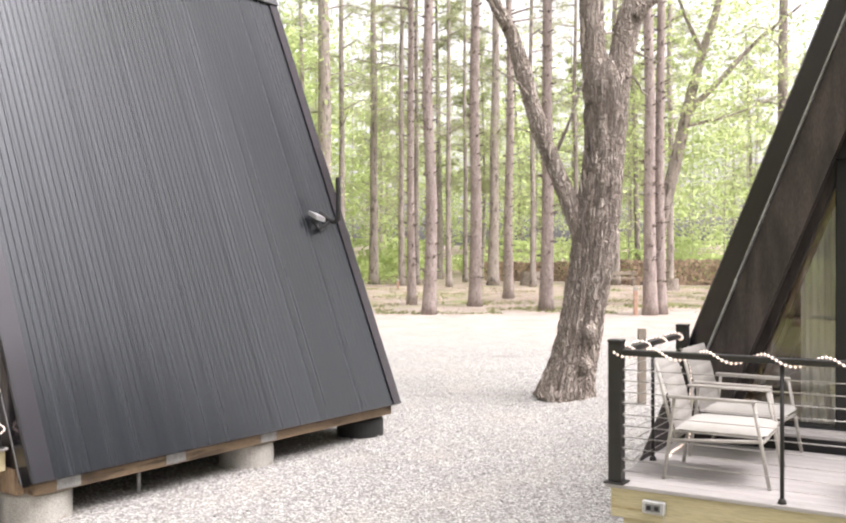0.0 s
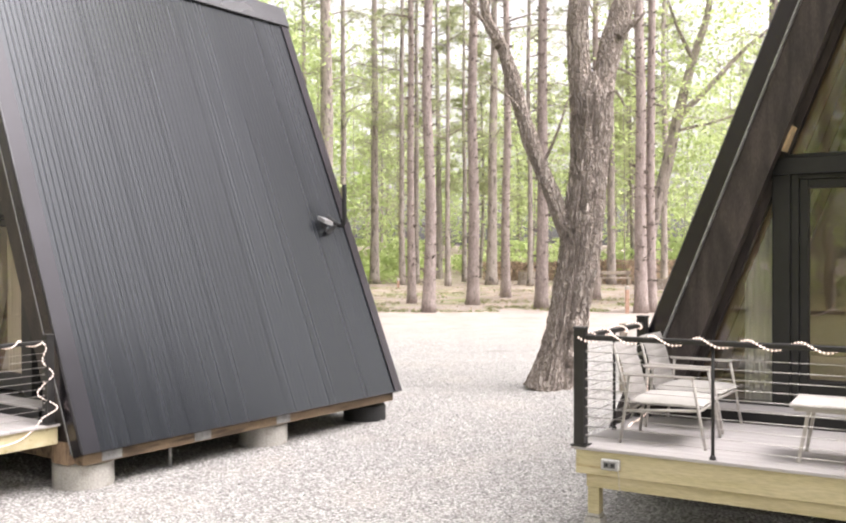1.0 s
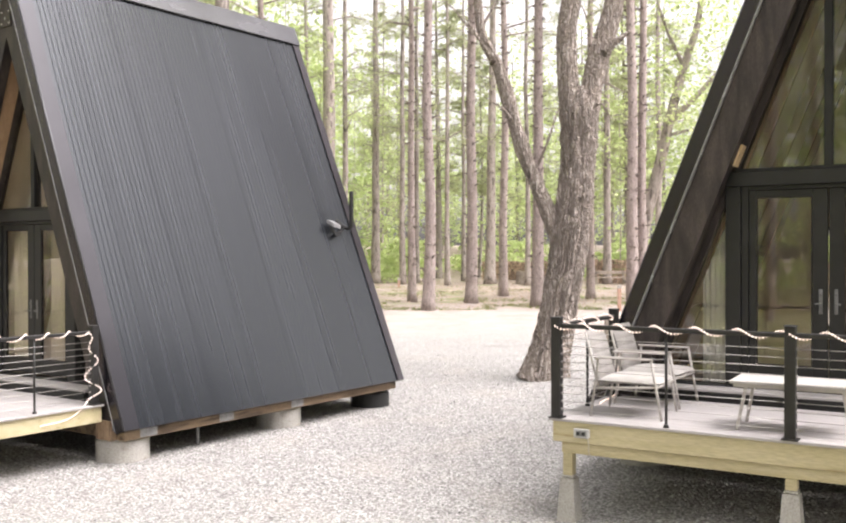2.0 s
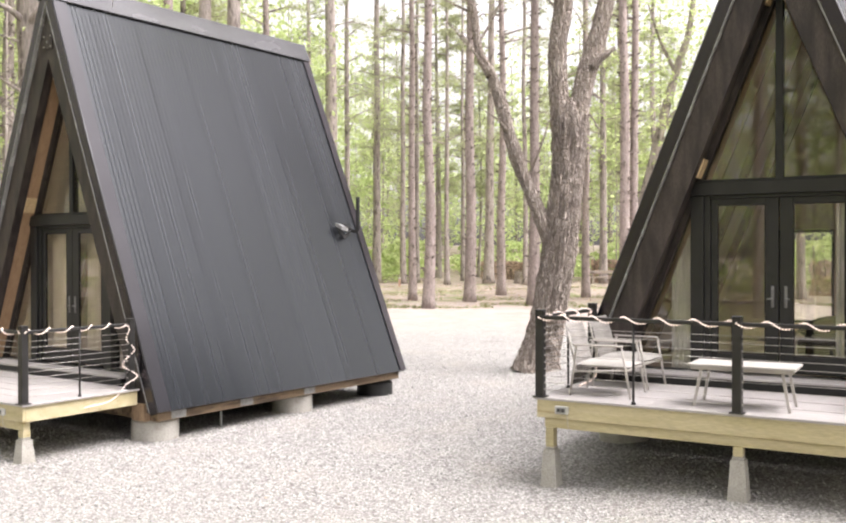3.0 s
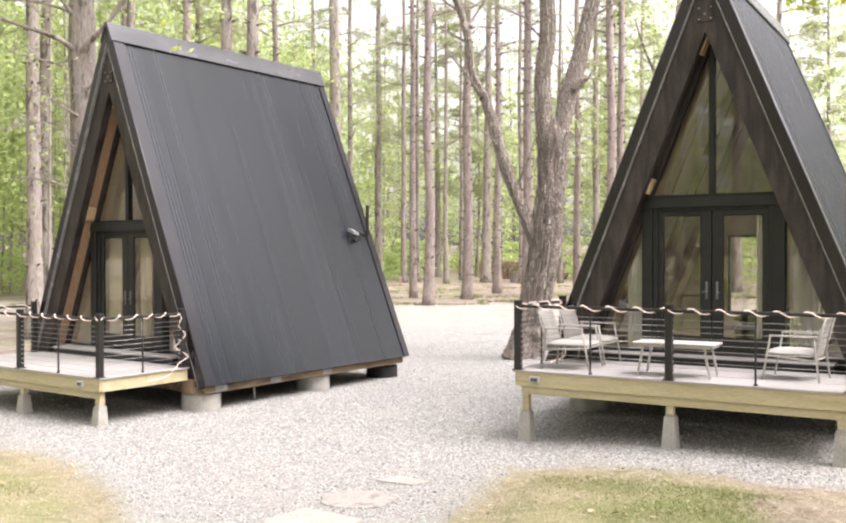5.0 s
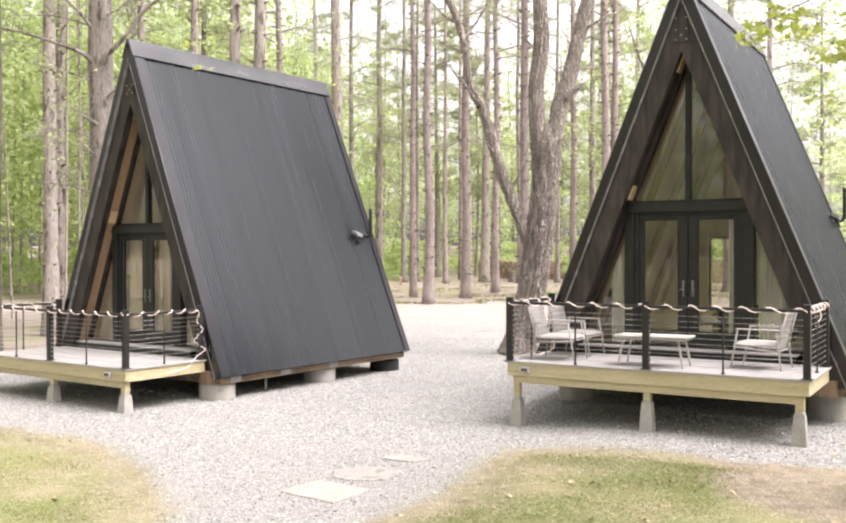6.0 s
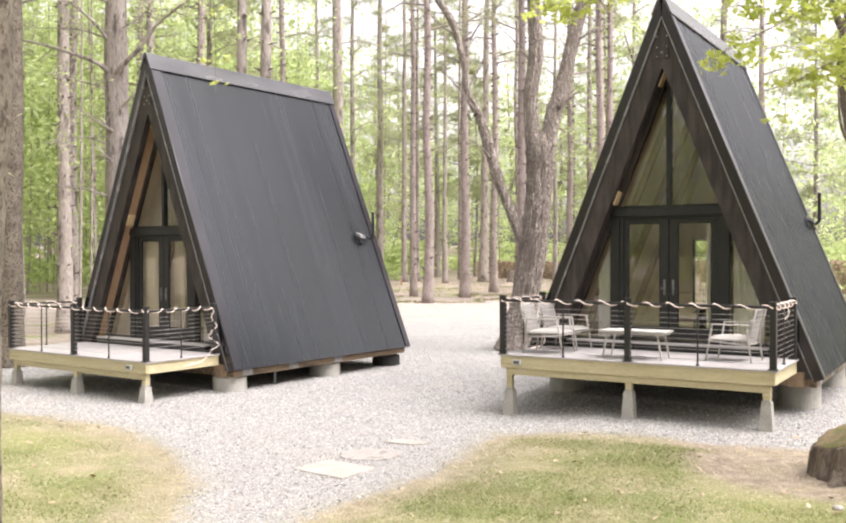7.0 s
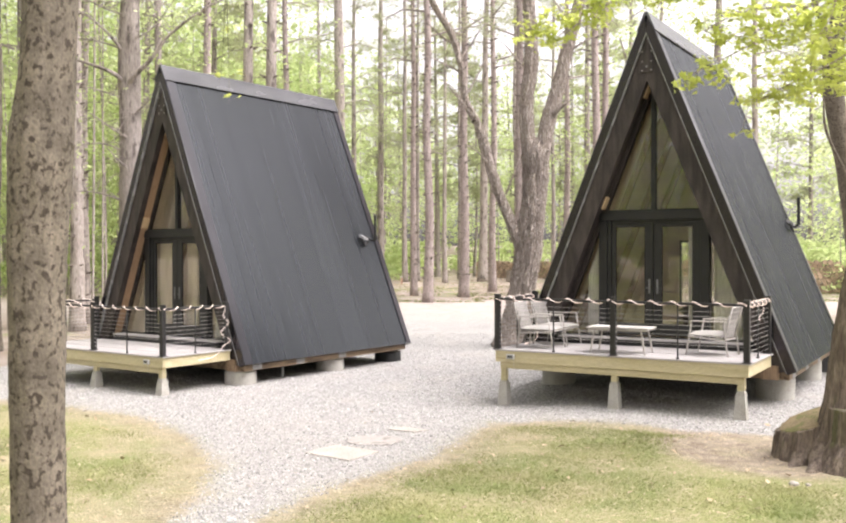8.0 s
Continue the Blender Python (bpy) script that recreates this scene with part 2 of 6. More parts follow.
DARK_PINE = surface("dark_pine_bark", (0.265, 0.228, 0.208), (0.36, 0.318, 0.295), 4, 0.9, 0.9, 22, 0, (1, 1, 0.3), 0.15, c3=(0.13, 0.11, 0.10), spot=0.59, spot_scale=6, distance=0.03)
MAPLE_BARK = bark_surface("shaggy_maple_bark", (0.45, 0.390, 0.350), (0.58, 0.512, 0.466), (0.29, 0.240, 0.207), 15.0, 0.14)
STUMP_BARK = surface("dark_ridged_bark", (0.095, 0.072, 0.057), (0.20, 0.162, 0.13), 16, 0.92, 1.0, 55, 0, (1, 1, 0.16), 0, c3=(0.10, 0.095, 0.05), spot=0.63, spot_scale=5, distance=0.03, fine_mix=0.35)
GREY_BARK = surface("smooth_grey_bark", (0.105, 0.089, 0.070), (0.18, 0.153, 0.122), 4, 0.9, 0.6, 40, 0, (1, 1, 0.8), 0, c3=(0.052, 0.041, 0.031), spot=0.56, spot_scale=22, distance=0.012)
KNOT = surface("dark_branch_stub", (0.12, 0.098, 0.086), (0.18, 0.15, 0.132), 8, 0.9, 0.4, 40)
STUMP_TOP = surface("mossy_cut_wood", (0.15, 0.115, 0.06), (0.22, 0.17, 0.095), 5, 0.9, 0.5, 40, c3=(0.12, 0.115, 0.04), spot=0.55, spot_scale=6)
LOG_BARK = surface("split_log_bark", (0.13, 0.095, 0.075), (0.23, 0.175, 0.14), 3, 0.9, 0.6, 20, vary=0.35, island=True)
LOG_END = surface("split_log_end", (0.36, 0.26, 0.195), (0.48, 0.36, 0.275), 6, 0.85, 0.3, 30, vary=0.35, island=True)
OLD_WOOD = surface("old_grey_timber", (0.27, 0.23, 0.19), (0.36, 0.31, 0.27), 3, 0.85, 0.3, 30, 0, (5, 5, 0.6))
ORANGE_STAKE = surface("faded_orange_stake", (0.44, 0.27, 0.20), (0.50, 0.34, 0.27), 5, 0.8, 0.2, 40)
SLAB = surface("pale_paving_stone", (0.32, 0.297, 0.268), (0.39, 0.364, 0.33), 3, 0.85, 0.35, 50, 0, (1, 1, 1), 0, c3=(0.42, 0.37, 0.33), spot=0.64, distance=0.006)
SLAB_DARK = surface("grey_paving_stone", (0.27, 0.25, 0.235), (0.36, 0.335, 0.315), 3, 0.85, 0.35, 50, c3=(0.21, 0.19, 0.175), spot=0.58, distance=0.006)
GRAVEL = surface("pale_crushed_stone", (0.29, 0.286, 0.280), (0.50, 0.493, 0.482), 9, 0.9, 0.2, 90, vary=0.36, island=True)
SPRING_LEAF = leaf_surface("spring_leaf", (0.30, 0.395, 0.13), (0.63, 0.70, 0.37), 0.70, 0.3)
MAPLE_LEAF = leaf_surface("young_maple_leaf", (0.45, 0.52, 0.11), (0.62, 0.66, 0.20), 0.68, 0.8)
NEEDLE = leaf_surface("pine_needle", (0.32, 0.35, 0.20), (0.46, 0.48, 0.295), 0.65, 0.2)
GRASS = leaf_surface("lawn_grass", (0.165, 0.225, 0.052), (0.32, 0.302, 0.150), 0.45, 0.9)
STRAW = surface("dry_straw", (0.36, 0.29, 0.19), (0.50, 0.43, 0.31), 6, 0.9, 0.1, 60, vary=0.35, island=True)
DRY_LEAF = surface("dry_fallen_leaf", (0.30, 0.21, 0.13), (0.42, 0.33, 0.23), 4, 0.9, 0.2, 40, vary=0.3, island=True)
WHITE_ROPE = surface("white_rope_light_sleeve", (0.75, 0.70, 0.68), (0.82, 0.78, 0.76), 30, 0.4, 0.05, 200)
WHITE_ROPE.node_tree.nodes["Principled BSDF"].inputs["Emission Color"].default_value = (1.0, 0.72, 0.6, 1)
WHITE_ROPE.node_tree.nodes["Principled BSDF"].inputs["Emission Strength"].default_value = 0.5

SLEEVE = surface("clear_rope_sleeve", (0.60, 0.545, 0.525), (0.70, 0.64, 0.62), 30, 0.35, 0.05, 200)

# ---- building blocks ----
class Shape:
    """Points and faces that become one mesh."""

    def __init__(self):
        self.v, self.f = [], []

    def add(self, pts, faces):
        k = len(self.v)
        self.v += [tuple(p) for p in pts]
        self.f += [tuple(i + k for i in q) for q in faces]
        return self

    def hexa(self, p):
        """Eight corners: the lower four round, then the upper four."""
        return self.add(p, [(3, 2, 1, 0), (4, 5, 6, 7), (0, 1, 5, 4), (1, 2, 6, 5), (2, 3, 7, 6), (3, 0, 4, 7)])

    def box(self, x0, x1, y0, y1, z0, z1, c=0.0):
        """A box; c: the width of its chamfered edges."""
        if not c:
            return self.hexa([(x0, y0, z0), (x1, y0, z0), (x1, y1, z0), (x0, y1, z0), (x0, y0, z1), (x1, y0, z1), (x1, y1, z1), (x0, y1, z1)])
        rings = []
        for z, d in ((z0, c), (z0 + c, 0), (z1 - c, 0), (z1, c)):
            e = d + c
            rings.append([(x0 + e, y0 + d, z), (x1 - e, y0 + d, z), (x1 - d, y0 + e, z), (x1 - d, y1 - e, z),
                          (x1 - e, y1 - d, z), (x0 + e, y1 - d, z), (x0 + d, y1 - e, z), (x0 + d, y0 + e, z)])
        faces = [tuple(range(7, -1, -1)), tuple(range(24, 32))]
        for r in range(3):
            for i in range(8):
                j = (i + 1) % 8
                faces.append((r * 8 + i, r * 8 + j, r * 8 + 8 + j, r * 8 + 8 + i))
        return self.add([p for r in rings for p in r], faces)

    def bar(self, a, b, w, h, up=(0, 0, 1), c=0.0):
        """A bar of w by h from a to b."""
        a, b = Vector(a), Vector(b)
        t = (b - a).normalized()
        s = t.cross(Vector(up)).normalized()
        u = s.cross(t)
        k = len(self.v)
        self.box(-w / 2, w / 2, 0, (b - a).length, -h / 2, h / 2, c)
        for i in range(k, len(self.v)):
            x, y, z = self.v[i]
            self.v[i] = tuple(a + s * x + t * y + u * z)
        return self

    def tube(self, pts, radii, n=8, rough=0.0, seed=0.0, freq=3.0, tall=0.4, caps=True, ridge=0.0):
        """A round tube along points; rough: how uneven its skin is, as a share of the radius."""
        pts = [Vector(p) for p in pts]
        m = len(pts)
        if not hasattr(radii, "__len__"):
            radii = [radii] * m
        side = None
        rows = []
        for i, p in enumerate(pts):
            t = (pts[min(i + 1, m - 1)] - pts[max(i - 1, 0)]).normalized()
            if side is None:
                side = t.cross(Vector((0.31, 0.94, 0.12)) if abs(t.y) < 0.9 else Vector((1, 0, 0.1))).normalized()
            side = (side - t * side.dot(t)).normalized()
            other = t.cross(side)
            for j in range(n):
                a = 2 * math.pi * j / n
                w = side * math.cos(a) + other * math.sin(a)
                r = radii[i]
                if rough:
                    q = Vector((w.x * freq + seed, w.y * freq - seed, p.z * tall * freq + w.z * freq))
                    r *= 1 + rough * (noise.noise(q) + 0.5 * noise.noise(q * 2.7) + 0.3 * noise.noise(q * 6.1))
                if ridge:
                    q = Vector((w.x * 7 + seed, w.y * 7, p.z * 1.6 + w.z * 4))
                    r *= 1 - ridge * abs(noise.noise(q)) * 1.6 + ridge * 0.5 * noise.noise(q * 3)
                rows.append(p + w * r)
        faces = [(i * n + j, i * n + (j + 1) % n, (i + 1) * n + (j + 1) % n, (i + 1) * n + j) for i in range(m - 1) for j in range(n)]
        if caps:
            faces += [tuple(range(n - 1, -1, -1)), tuple(range((m - 1) * n, m * n))]
        return self.add(rows, faces)

    def prism(self, poly, y0, y1):
        """A polygon of (x, z), anticlockwise seen from -y, pushed from y0 to y1."""
        n = len(poly)
        pts = [(x, y0, z) for x, z in poly] + [(x, y1, z) for x, z in poly]
        return self.add(pts, [tuple(range(n)), tuple(range(2 * n - 1, n - 1, -1))] + [(j, i, n + i, n + j) for i in range(n) for j in ((i + 1) % n,)])

    def lathe(self, profile, n=24, centre=(0, 0, 0), rough=0.0):
        """A profile of (radius, z), turned round the upright axis."""
        cx, cy, cz = centre
        pts = []
        for r, z in profile:
            for j in range(n):
                a = 2 * math.pi * j / n
                k = r * (1 + rough * noise.noise((math.cos(a) * 2 + cx, math.sin(a) * 2 + cy, z * 4)))
                pts.append((cx + k * math.cos(a), cy + k * math.sin(a), cz + z))
        m = len(profile)
        faces = [(i * n + j, i * n + (j + 1) % n, (i + 1) * n + (j + 1) % n, (i + 1) * n + j) for i in range(m - 1) for j in range(n)]
        return self.add(pts, faces + [tuple(range(n - 1, -1, -1)), tuple(range((m - 1) * n, m * n))])

    def mesh(self, name, material, smooth=False):
        me = bpy.data.meshes.new(name)
        me.from_pydata(self.v, [], self.f)
        me.materials.append(material)
        if smooth:
            me.polygons.foreach_set("use_smooth", [True] * len(me.polygons))
        me.update()
        return me


def quick_mesh(name, pts, faces, material, smooth=False):
    """A mesh from arrays: points (n, 3) and faces (m, k)."""
    me = bpy.data.meshes.new(name)
    m, k = faces.shape
    me.vertices.add(len(pts))
    me.vertices.foreach_set("co", np.asarray(pts, np.float32).ravel())
    me.loops.add(m * k)
    me.loops.foreach_set("vertex_index", np.asarray(faces, np.int32).ravel())
    me.polygons.add(m)
    me.polygons.foreach_set("loop_start", np.arange(0, m * k, k, dtype=np.int32))
    if smooth:
        me.polygons.foreach_set("use_smooth", np.ones(m, bool))
    me.materials.append(material)
    me.update(calc_edges=True)
    return me


def part(name, shape, material, parent, label="", smooth=False):
    ob = new(name, shape if isinstance(shape, bpy.types.Mesh) else shape.mesh(name, material, smooth))
    ob.parent = parent
    return tagged(ob, label)


def thing(name, m, label, category, group="", kind=""):
    ob = new(name)
    ob.empty_display_size = 0.2
    ob.matrix_basis = m
    return tagged(ob, label, category, group, kind)


def solo(name, shape, material, m, label, category, group="", kind="", smooth=False):
    ob = new(name, shape if isinstance(shape, bpy.types.Mesh) else shape.mesh(name, material, smooth))
    ob.matrix_basis = m
    return tagged(ob, label, category, group, kind)


def curve_through(pts, step):
    """Points at even steps on a smooth line through the given ones (values of any length)."""
    p = np.array(pts, float)
    p = np.vstack([2 * p[0] - p[1], p, 2 * p[-1] - p[-2]])
    out = []
    for i in range(1, len(p) - 2):
        n = max(1, int(np.linalg.norm(p[i + 1][:3] - p[i][:3]) / step))
        for k in range(n):
            t = k / n
            out.append(0.5 * (2 * p[i] + (p[i + 1] - p[i - 1]) * t + (2 * p[i - 1] - 5 * p[i] + 4 * p[i + 1] - p[i + 2]) * t ** 2
                              + (3 * p[i] - p[i - 1] - 3 * p[i + 1] + p[i + 2]) * t ** 3))
    return np.array(out + [p[-2]])

# ---- ground: one sheet of gravel, lawn, dirt road and forest floor ----
LAWN_A = np.array([(-30, 9.0), (-12, 8.2), (-8.5, 7.2), (-6.3, 6.0), (-4.75, 5.0), (-3.6, 3.5), (-2.85, 1.9), (-2.6, 0.3), (-2.65, -1.2), (-2.9, -8), (-3, -40), (-30, -40)])
LAWN_B = np.array([(-1.9, -40), (-1.9, -6), (-1.7, -1.1), (-1.25, -0.1), (-0.5, 1.1), (0.25, 2.0), (0.7, 3.4), (1.15, 4.4), (1.75, 4.45), (2.3, 4.1),
                   (3.05, 3.58), (3.65, 3.18), (4.3, 2.95), (5.1, 2.72), (6.5, 2.2), (9, 1.2), (14, -0.3), (30, -3), (30, -40)])
PAD = np.array([(-10.5, -60), (-10.3, 6), (-10.0, 13), (-8.0, 19), (-7.5, 29.3), (-60, 29.6), (-60, 33.0), (60, 33.0), (60, 29.4), (13, 29.2), (11.5, 18), (12, 8), (12, -60)])


def smooth(a, b, x):
    t = np.clip((np.asarray(x, float) - a) / (b - a), 0, 1)
    return t * t * (3 - 2 * t)


def inside(poly, x, y):
    """Metres inside the polygon's edge (outside: minus)."""
    x, y = np.asarray(x, float), np.asarray(y, float)
    best, odd = np.full(x.shape, 1e9), np.zeros(x.shape, bool)
    for (ax, ay), (bx, by) in zip(poly, np.roll(poly, -1, 0)):
        dx, dy = bx - ax, by - ay
        t = np.clip(((x - ax) * dx + (y - ay) * dy) / (dx * dx + dy * dy), 0, 1)
        best = np.minimum(best, np.hypot(x - ax - t * dx, y - ay - t * dy))
        cross = (ay > y) != (by > y)
        odd ^= cross & (x < ax + (y - ay) / (dy if dy else 1e-9) * dx)
    return np.where(odd, best, -best)


def lawn_depth(x, y):
    return np.maximum(inside(LAWN_A, x, y), inside(LAWN_B, x, y))


def ground_z(x, y):
    x, y = np.asarray(x, float), np.asarray(y, float)
    z = -0.12 * (1 - smooth(1.2, 3.2, x)) * (1 - smooth(14, 22, y))
    z = z + 0.3 * smooth(25, 35, y) + 0.15 * smooth(38, 70, y) + 3.4 * smooth(76, 135, y)
    z = z + 0.05 * smooth(-0.1, 0.8, lawn_depth(x, y))
    return z + 0.02 * np.sin(x * 0.9 + 1.3) * np.sin(y * 0.7) * smooth(30, 36, y)


def ground_lines(fine0, fine1, step, far):
    mid = np.arange(fine0, fine1 + 0.01, step)
    ext = np.array([8, 20, 40, 80, 160, 300, 500])
    return np.concatenate([(fine0 - ext[::-1])[(fine0 - ext[::-1]) > -far], mid, fine1 + ext])


gx, gy = ground_lines(-26, 34, 0.3, 600), ground_lines(-14, 74, 0.3, 600)
GX, GY = np.meshgrid(gx, gy)
GZ = ground_z(GX, GY)
nx, ny = len(gx), len(gy)
idx = np.arange(nx * ny).reshape(ny, nx)
quads = np.stack([idx[:-1, :-1], idx[:-1, 1:], idx[1:, 1:], idx[1:, :-1]], -1).reshape(-1, 4)


def ground_material():
    m = bpy.data.materials.new("gravel_lawn_and_forest_floor")
    m.use_nodes = True
    n, l = m.node_tree.nodes, m.node_tree.links
    b = n["Principled BSDF"]
    b.inputs["Roughness"].default_value = 0.92
    tc = n.new("ShaderNodeTexCoord")

    def tex(scale, detail=4, kind="ShaderNodeTexNoise"):
        t = n.new(kind)
        t.inputs["Scale"].default_value = scale
        if kind == "ShaderNodeTexNoise":
            t.inputs["Detail"].default_value = detail
        l.new(tc.outputs["Object"], t.inputs["Vector"])
        return t

    def span(value, a, b2, lo=0.0, hi=1.0):
        r = n.new("ShaderNodeMapRange")
        for k, v in (("From Min", a), ("From Max", b2), ("To Min", lo), ("To Max", hi)):
            r.inputs[k].default_value = v
        l.new(value, r.inputs["Value"])
        return r.outputs[0]

    def blend(fac, a, c):
        x = n.new("ShaderNodeMix")
        x.data_type = "RGBA"
        l.new(fac, x.inputs["Factor"])
        for key, v in (("A", a), ("B", c)):
            if isinstance(v, tuple):
                x.inputs[key].default_value = (*v, 1)
            else:
                l.new(v, x.inputs[key])
        return x.outputs["Result"]

    def add(a, c, op="ADD"):
        x = n.new("ShaderNodeMath")
        x.operation = op
        for i, v in enumerate((a, c)):
            if isinstance(v, (int, float)):
                x.inputs[i].default_value = v
            else:
                l.new(v, x.inputs[i])
        return x.outputs[0]

    def field(name):
        a = n.new("ShaderNodeAttribute")
        a.attribute_name = name
        return a.outputs["Fac"]

    ragged = add(add(tex(1.1, 5).outputs["Fac"], -0.5), 0.5, "MULTIPLY")
    ragged = add(ragged, add(add(tex(9, 4).outputs["Fac"], -0.5), 0.35, "MULTIPLY"))
    # crushed stone
    cell = tex(34, kind="ShaderNodeTexVoronoi")
    chips = n.new("ShaderNodeSeparateColor")
    l.new(cell.outputs["Color"], chips.inputs[0])
    stone = blend(span(chips.outputs[0], 0, 1), (0.235, 0.230, 0.223), (0.58, 0.571, 0.557))
    stone = blend(span(cell.outputs["Distance"], 0.35, 0.75), stone, (0.15, 0.142, 0.136))
    stone = blend(span(tex(0.8, 6).outputs["Fac"], 0.5, 0.75, 0, 0.35), stone, (0.40, 0.36, 0.32))
    # the stone turns greyer towards the near end of the yard
    stone = blend(span(add(field("near_grey"), add(ragged, 0.6, "MULTIPLY")), 0.0, 1.0, 0, 0.50), stone, (0.30, 0.285, 0.27))
    # road dirt
    road = blend(span(tex(1.3, 6).outputs["Fac"], 0.35, 0.65), (0.335, 0.285, 0.258), (0.41, 0.355, 0.325))
    # lawn soil and thatch
    lawn = blend(span(tex(1.0, 5).outputs["Fac"], 0.38, 0.62), (0.150, 0.183, 0.054), (0.31, 0.272, 0.165))
    lawn = blend(span(tex(0.45, 4).outputs["Fac"], 0.5, 0.66, 0, 0.7), lawn, (0.185, 0.22, 0.055))
    lawn = blend(span(tex(30, 5).outputs["Fac"], 0.45, 0.68, 0, 0.55), lawn, (0.33, 0.28, 0.16))
    lawn = blend(span(tex(70, 4).outputs["Fac"], 0.5, 0.66, 0, 0.35), lawn, (0.13, 0.14, 0.045))
    # forest floor
    litter = blend(span(tex(0.5, 6).outputs["Fac"], 0.38, 0.62), (0.24, 0.192, 0.158), (0.34, 0.288, 0.248))
    litter = blend(span(tex(14, 5).outputs["Fac"], 0.5, 0.72, 0, 0.55), litter, (0.20, 0.145, 0.10))
    litter = blend(span(tex(0.33, 5).outputs["Fac"], 0.54, 0.64, 0, 0.75), litter, (0.17, 0.21, 0.06))
    pad = add(field("pad"), ragged)
    lawn_in = add(field("lawn"), ragged)
    road_in = add(field("road"), add(ragged, 2.0, "MULTIPLY"))
    colour = blend(span(pad, -0.12, 0.12), litter, stone)
    colour = blend(span(road_in, -6.0, 0.6), colour, road)
    colour = blend(span(add(field("stain"), ragged), 0.0, 0.25, 0, 0.8), colour, (0.15, 0.135, 0.12))
    bare = blend(span(tex(5, 5).outputs["Fac"], 0.35, 0.65), (0.20, 0.16, 0.12), (0.33, 0.275, 0.215))
    bare = blend(span(tex(45, 5).outputs["Fac"], 0.5, 0.68, 0, 0.6), bare, (0.145, 0.11, 0.08))
    bare = blend(span(tex(2.2, 6).outputs["Fac"], 0.5, 0.7, 0, 0.5), bare, (0.27, 0.245, 0.145))
    colour = blend(span(lawn_in, -0.30, 0.02), colour, bare)
    colour = blend(span(add(add(lawn_in, ragged), field("bare"), "SUBTRACT"), -0.5, 1.1), colour, lawn)
    l.new(colour, b.inputs["Base Color"])
    bp = n.new("ShaderNodeBump")
    bp.inputs["Strength"].default_value, bp.inputs["Distance"].default_value = 0.7, 0.02
    l.new(add(span(cell.outputs["Distance"], 0, 0.7, 1, 0), tex(40, 4).outputs["Fac"]), bp.inputs["Height"])
    l.new(bp.outputs[0], b.inputs["Normal"])
    return m


ground_mesh = quick_mesh("ground", np.stack([GX, GY, GZ], -1).reshape(-1, 3), quads, ground_material(), True)
BARE_AT = (4.25, 1.55)
for key, values in (("pad", inside(PAD, GX, GY)), ("lawn", lawn_depth(GX, GY)),
                    ("road", np.minimum(GY - 29.2, 33.2 - GY)),
                    ("near_grey", 1 - smooth(1.0, 8.0, GY + 0.25 * GX)),
                    ("stain", 0.45 - np.hypot((GX - 1.9) * 0.8, (GY - 22.1) * 1.6)),
                    ("bare", 4.0 * (1 - smooth(0.5, 2.0, np.hypot((GX - BARE_AT[0]) * 1.25, (GY - BARE_AT[1]) * 0.85))))):
    ground_mesh.attributes.new(key, "FLOAT", "POINT").data.foreach_set("value", np.asarray(values, np.float32).ravel())
tagged(new("ground", ground_mesh), "pale gravel yard with patchy lawn, dirt road and leaf-strewn forest floor", "ground", kind="structure")

# ---- the two A-frame cabins; each in its own axes: x along the front, y inwards, z up ----
CABIN_R = pose(3.10, 5.149, 0, 0, 0, -31.44)
CABIN_L = pose(-6.688, 8.583, -0.253, 0, 0, -35.35)
APEX, FOOT_X, FOOT_Z, FRONT, BACK = 6.86, 2.522, 0.576, 1.75, 7.41
PITCH = math.atan2(APEX - FOOT_Z, FOOT_X)
SLOPE = math.hypot(APEX - FOOT_Z, FOOT_X)
DECK_Z = 0.878


def on_slope(side, s, d, y):
    """A point s metres down the slope from the ridge and d metres under its skin."""
    return (side * (s * math.cos(PITCH) - d * math.sin(PITCH)), y, APEX - s * math.sin(PITCH) - d * math.cos(PITCH))


def slab(shape, side, s0, s1, d0, d1, y0, y1, mitre=True):
    """A board that lies along a slope; mitre: its upper end is cut upright at the ridge."""
    def start(d):
        return max(s0, d * math.tan(PITCH)) if mitre else s0
    p = [on_slope(side, start(d1), d1, y0), on_slope(side, s1, d1, y0), on_slope(side, s1, d1, y1), on_slope(side, start(d1), d1, y1),
         on_slope(side, start(d0), d0, y0), on_slope(side, s1, d0, y0), on_slope(side, s1, d0, y1), on_slope(side, start(d0), d0, y1)]
    if side < 0:
        p = [p[i] for i in (1, 0, 3, 2, 5, 4, 7, 6)]
    return shape.hexa(p)


def inner_x(z, d=0.47):
    return ((APEX - z) - d / math.cos(PITCH)) / math.tan(PITCH)


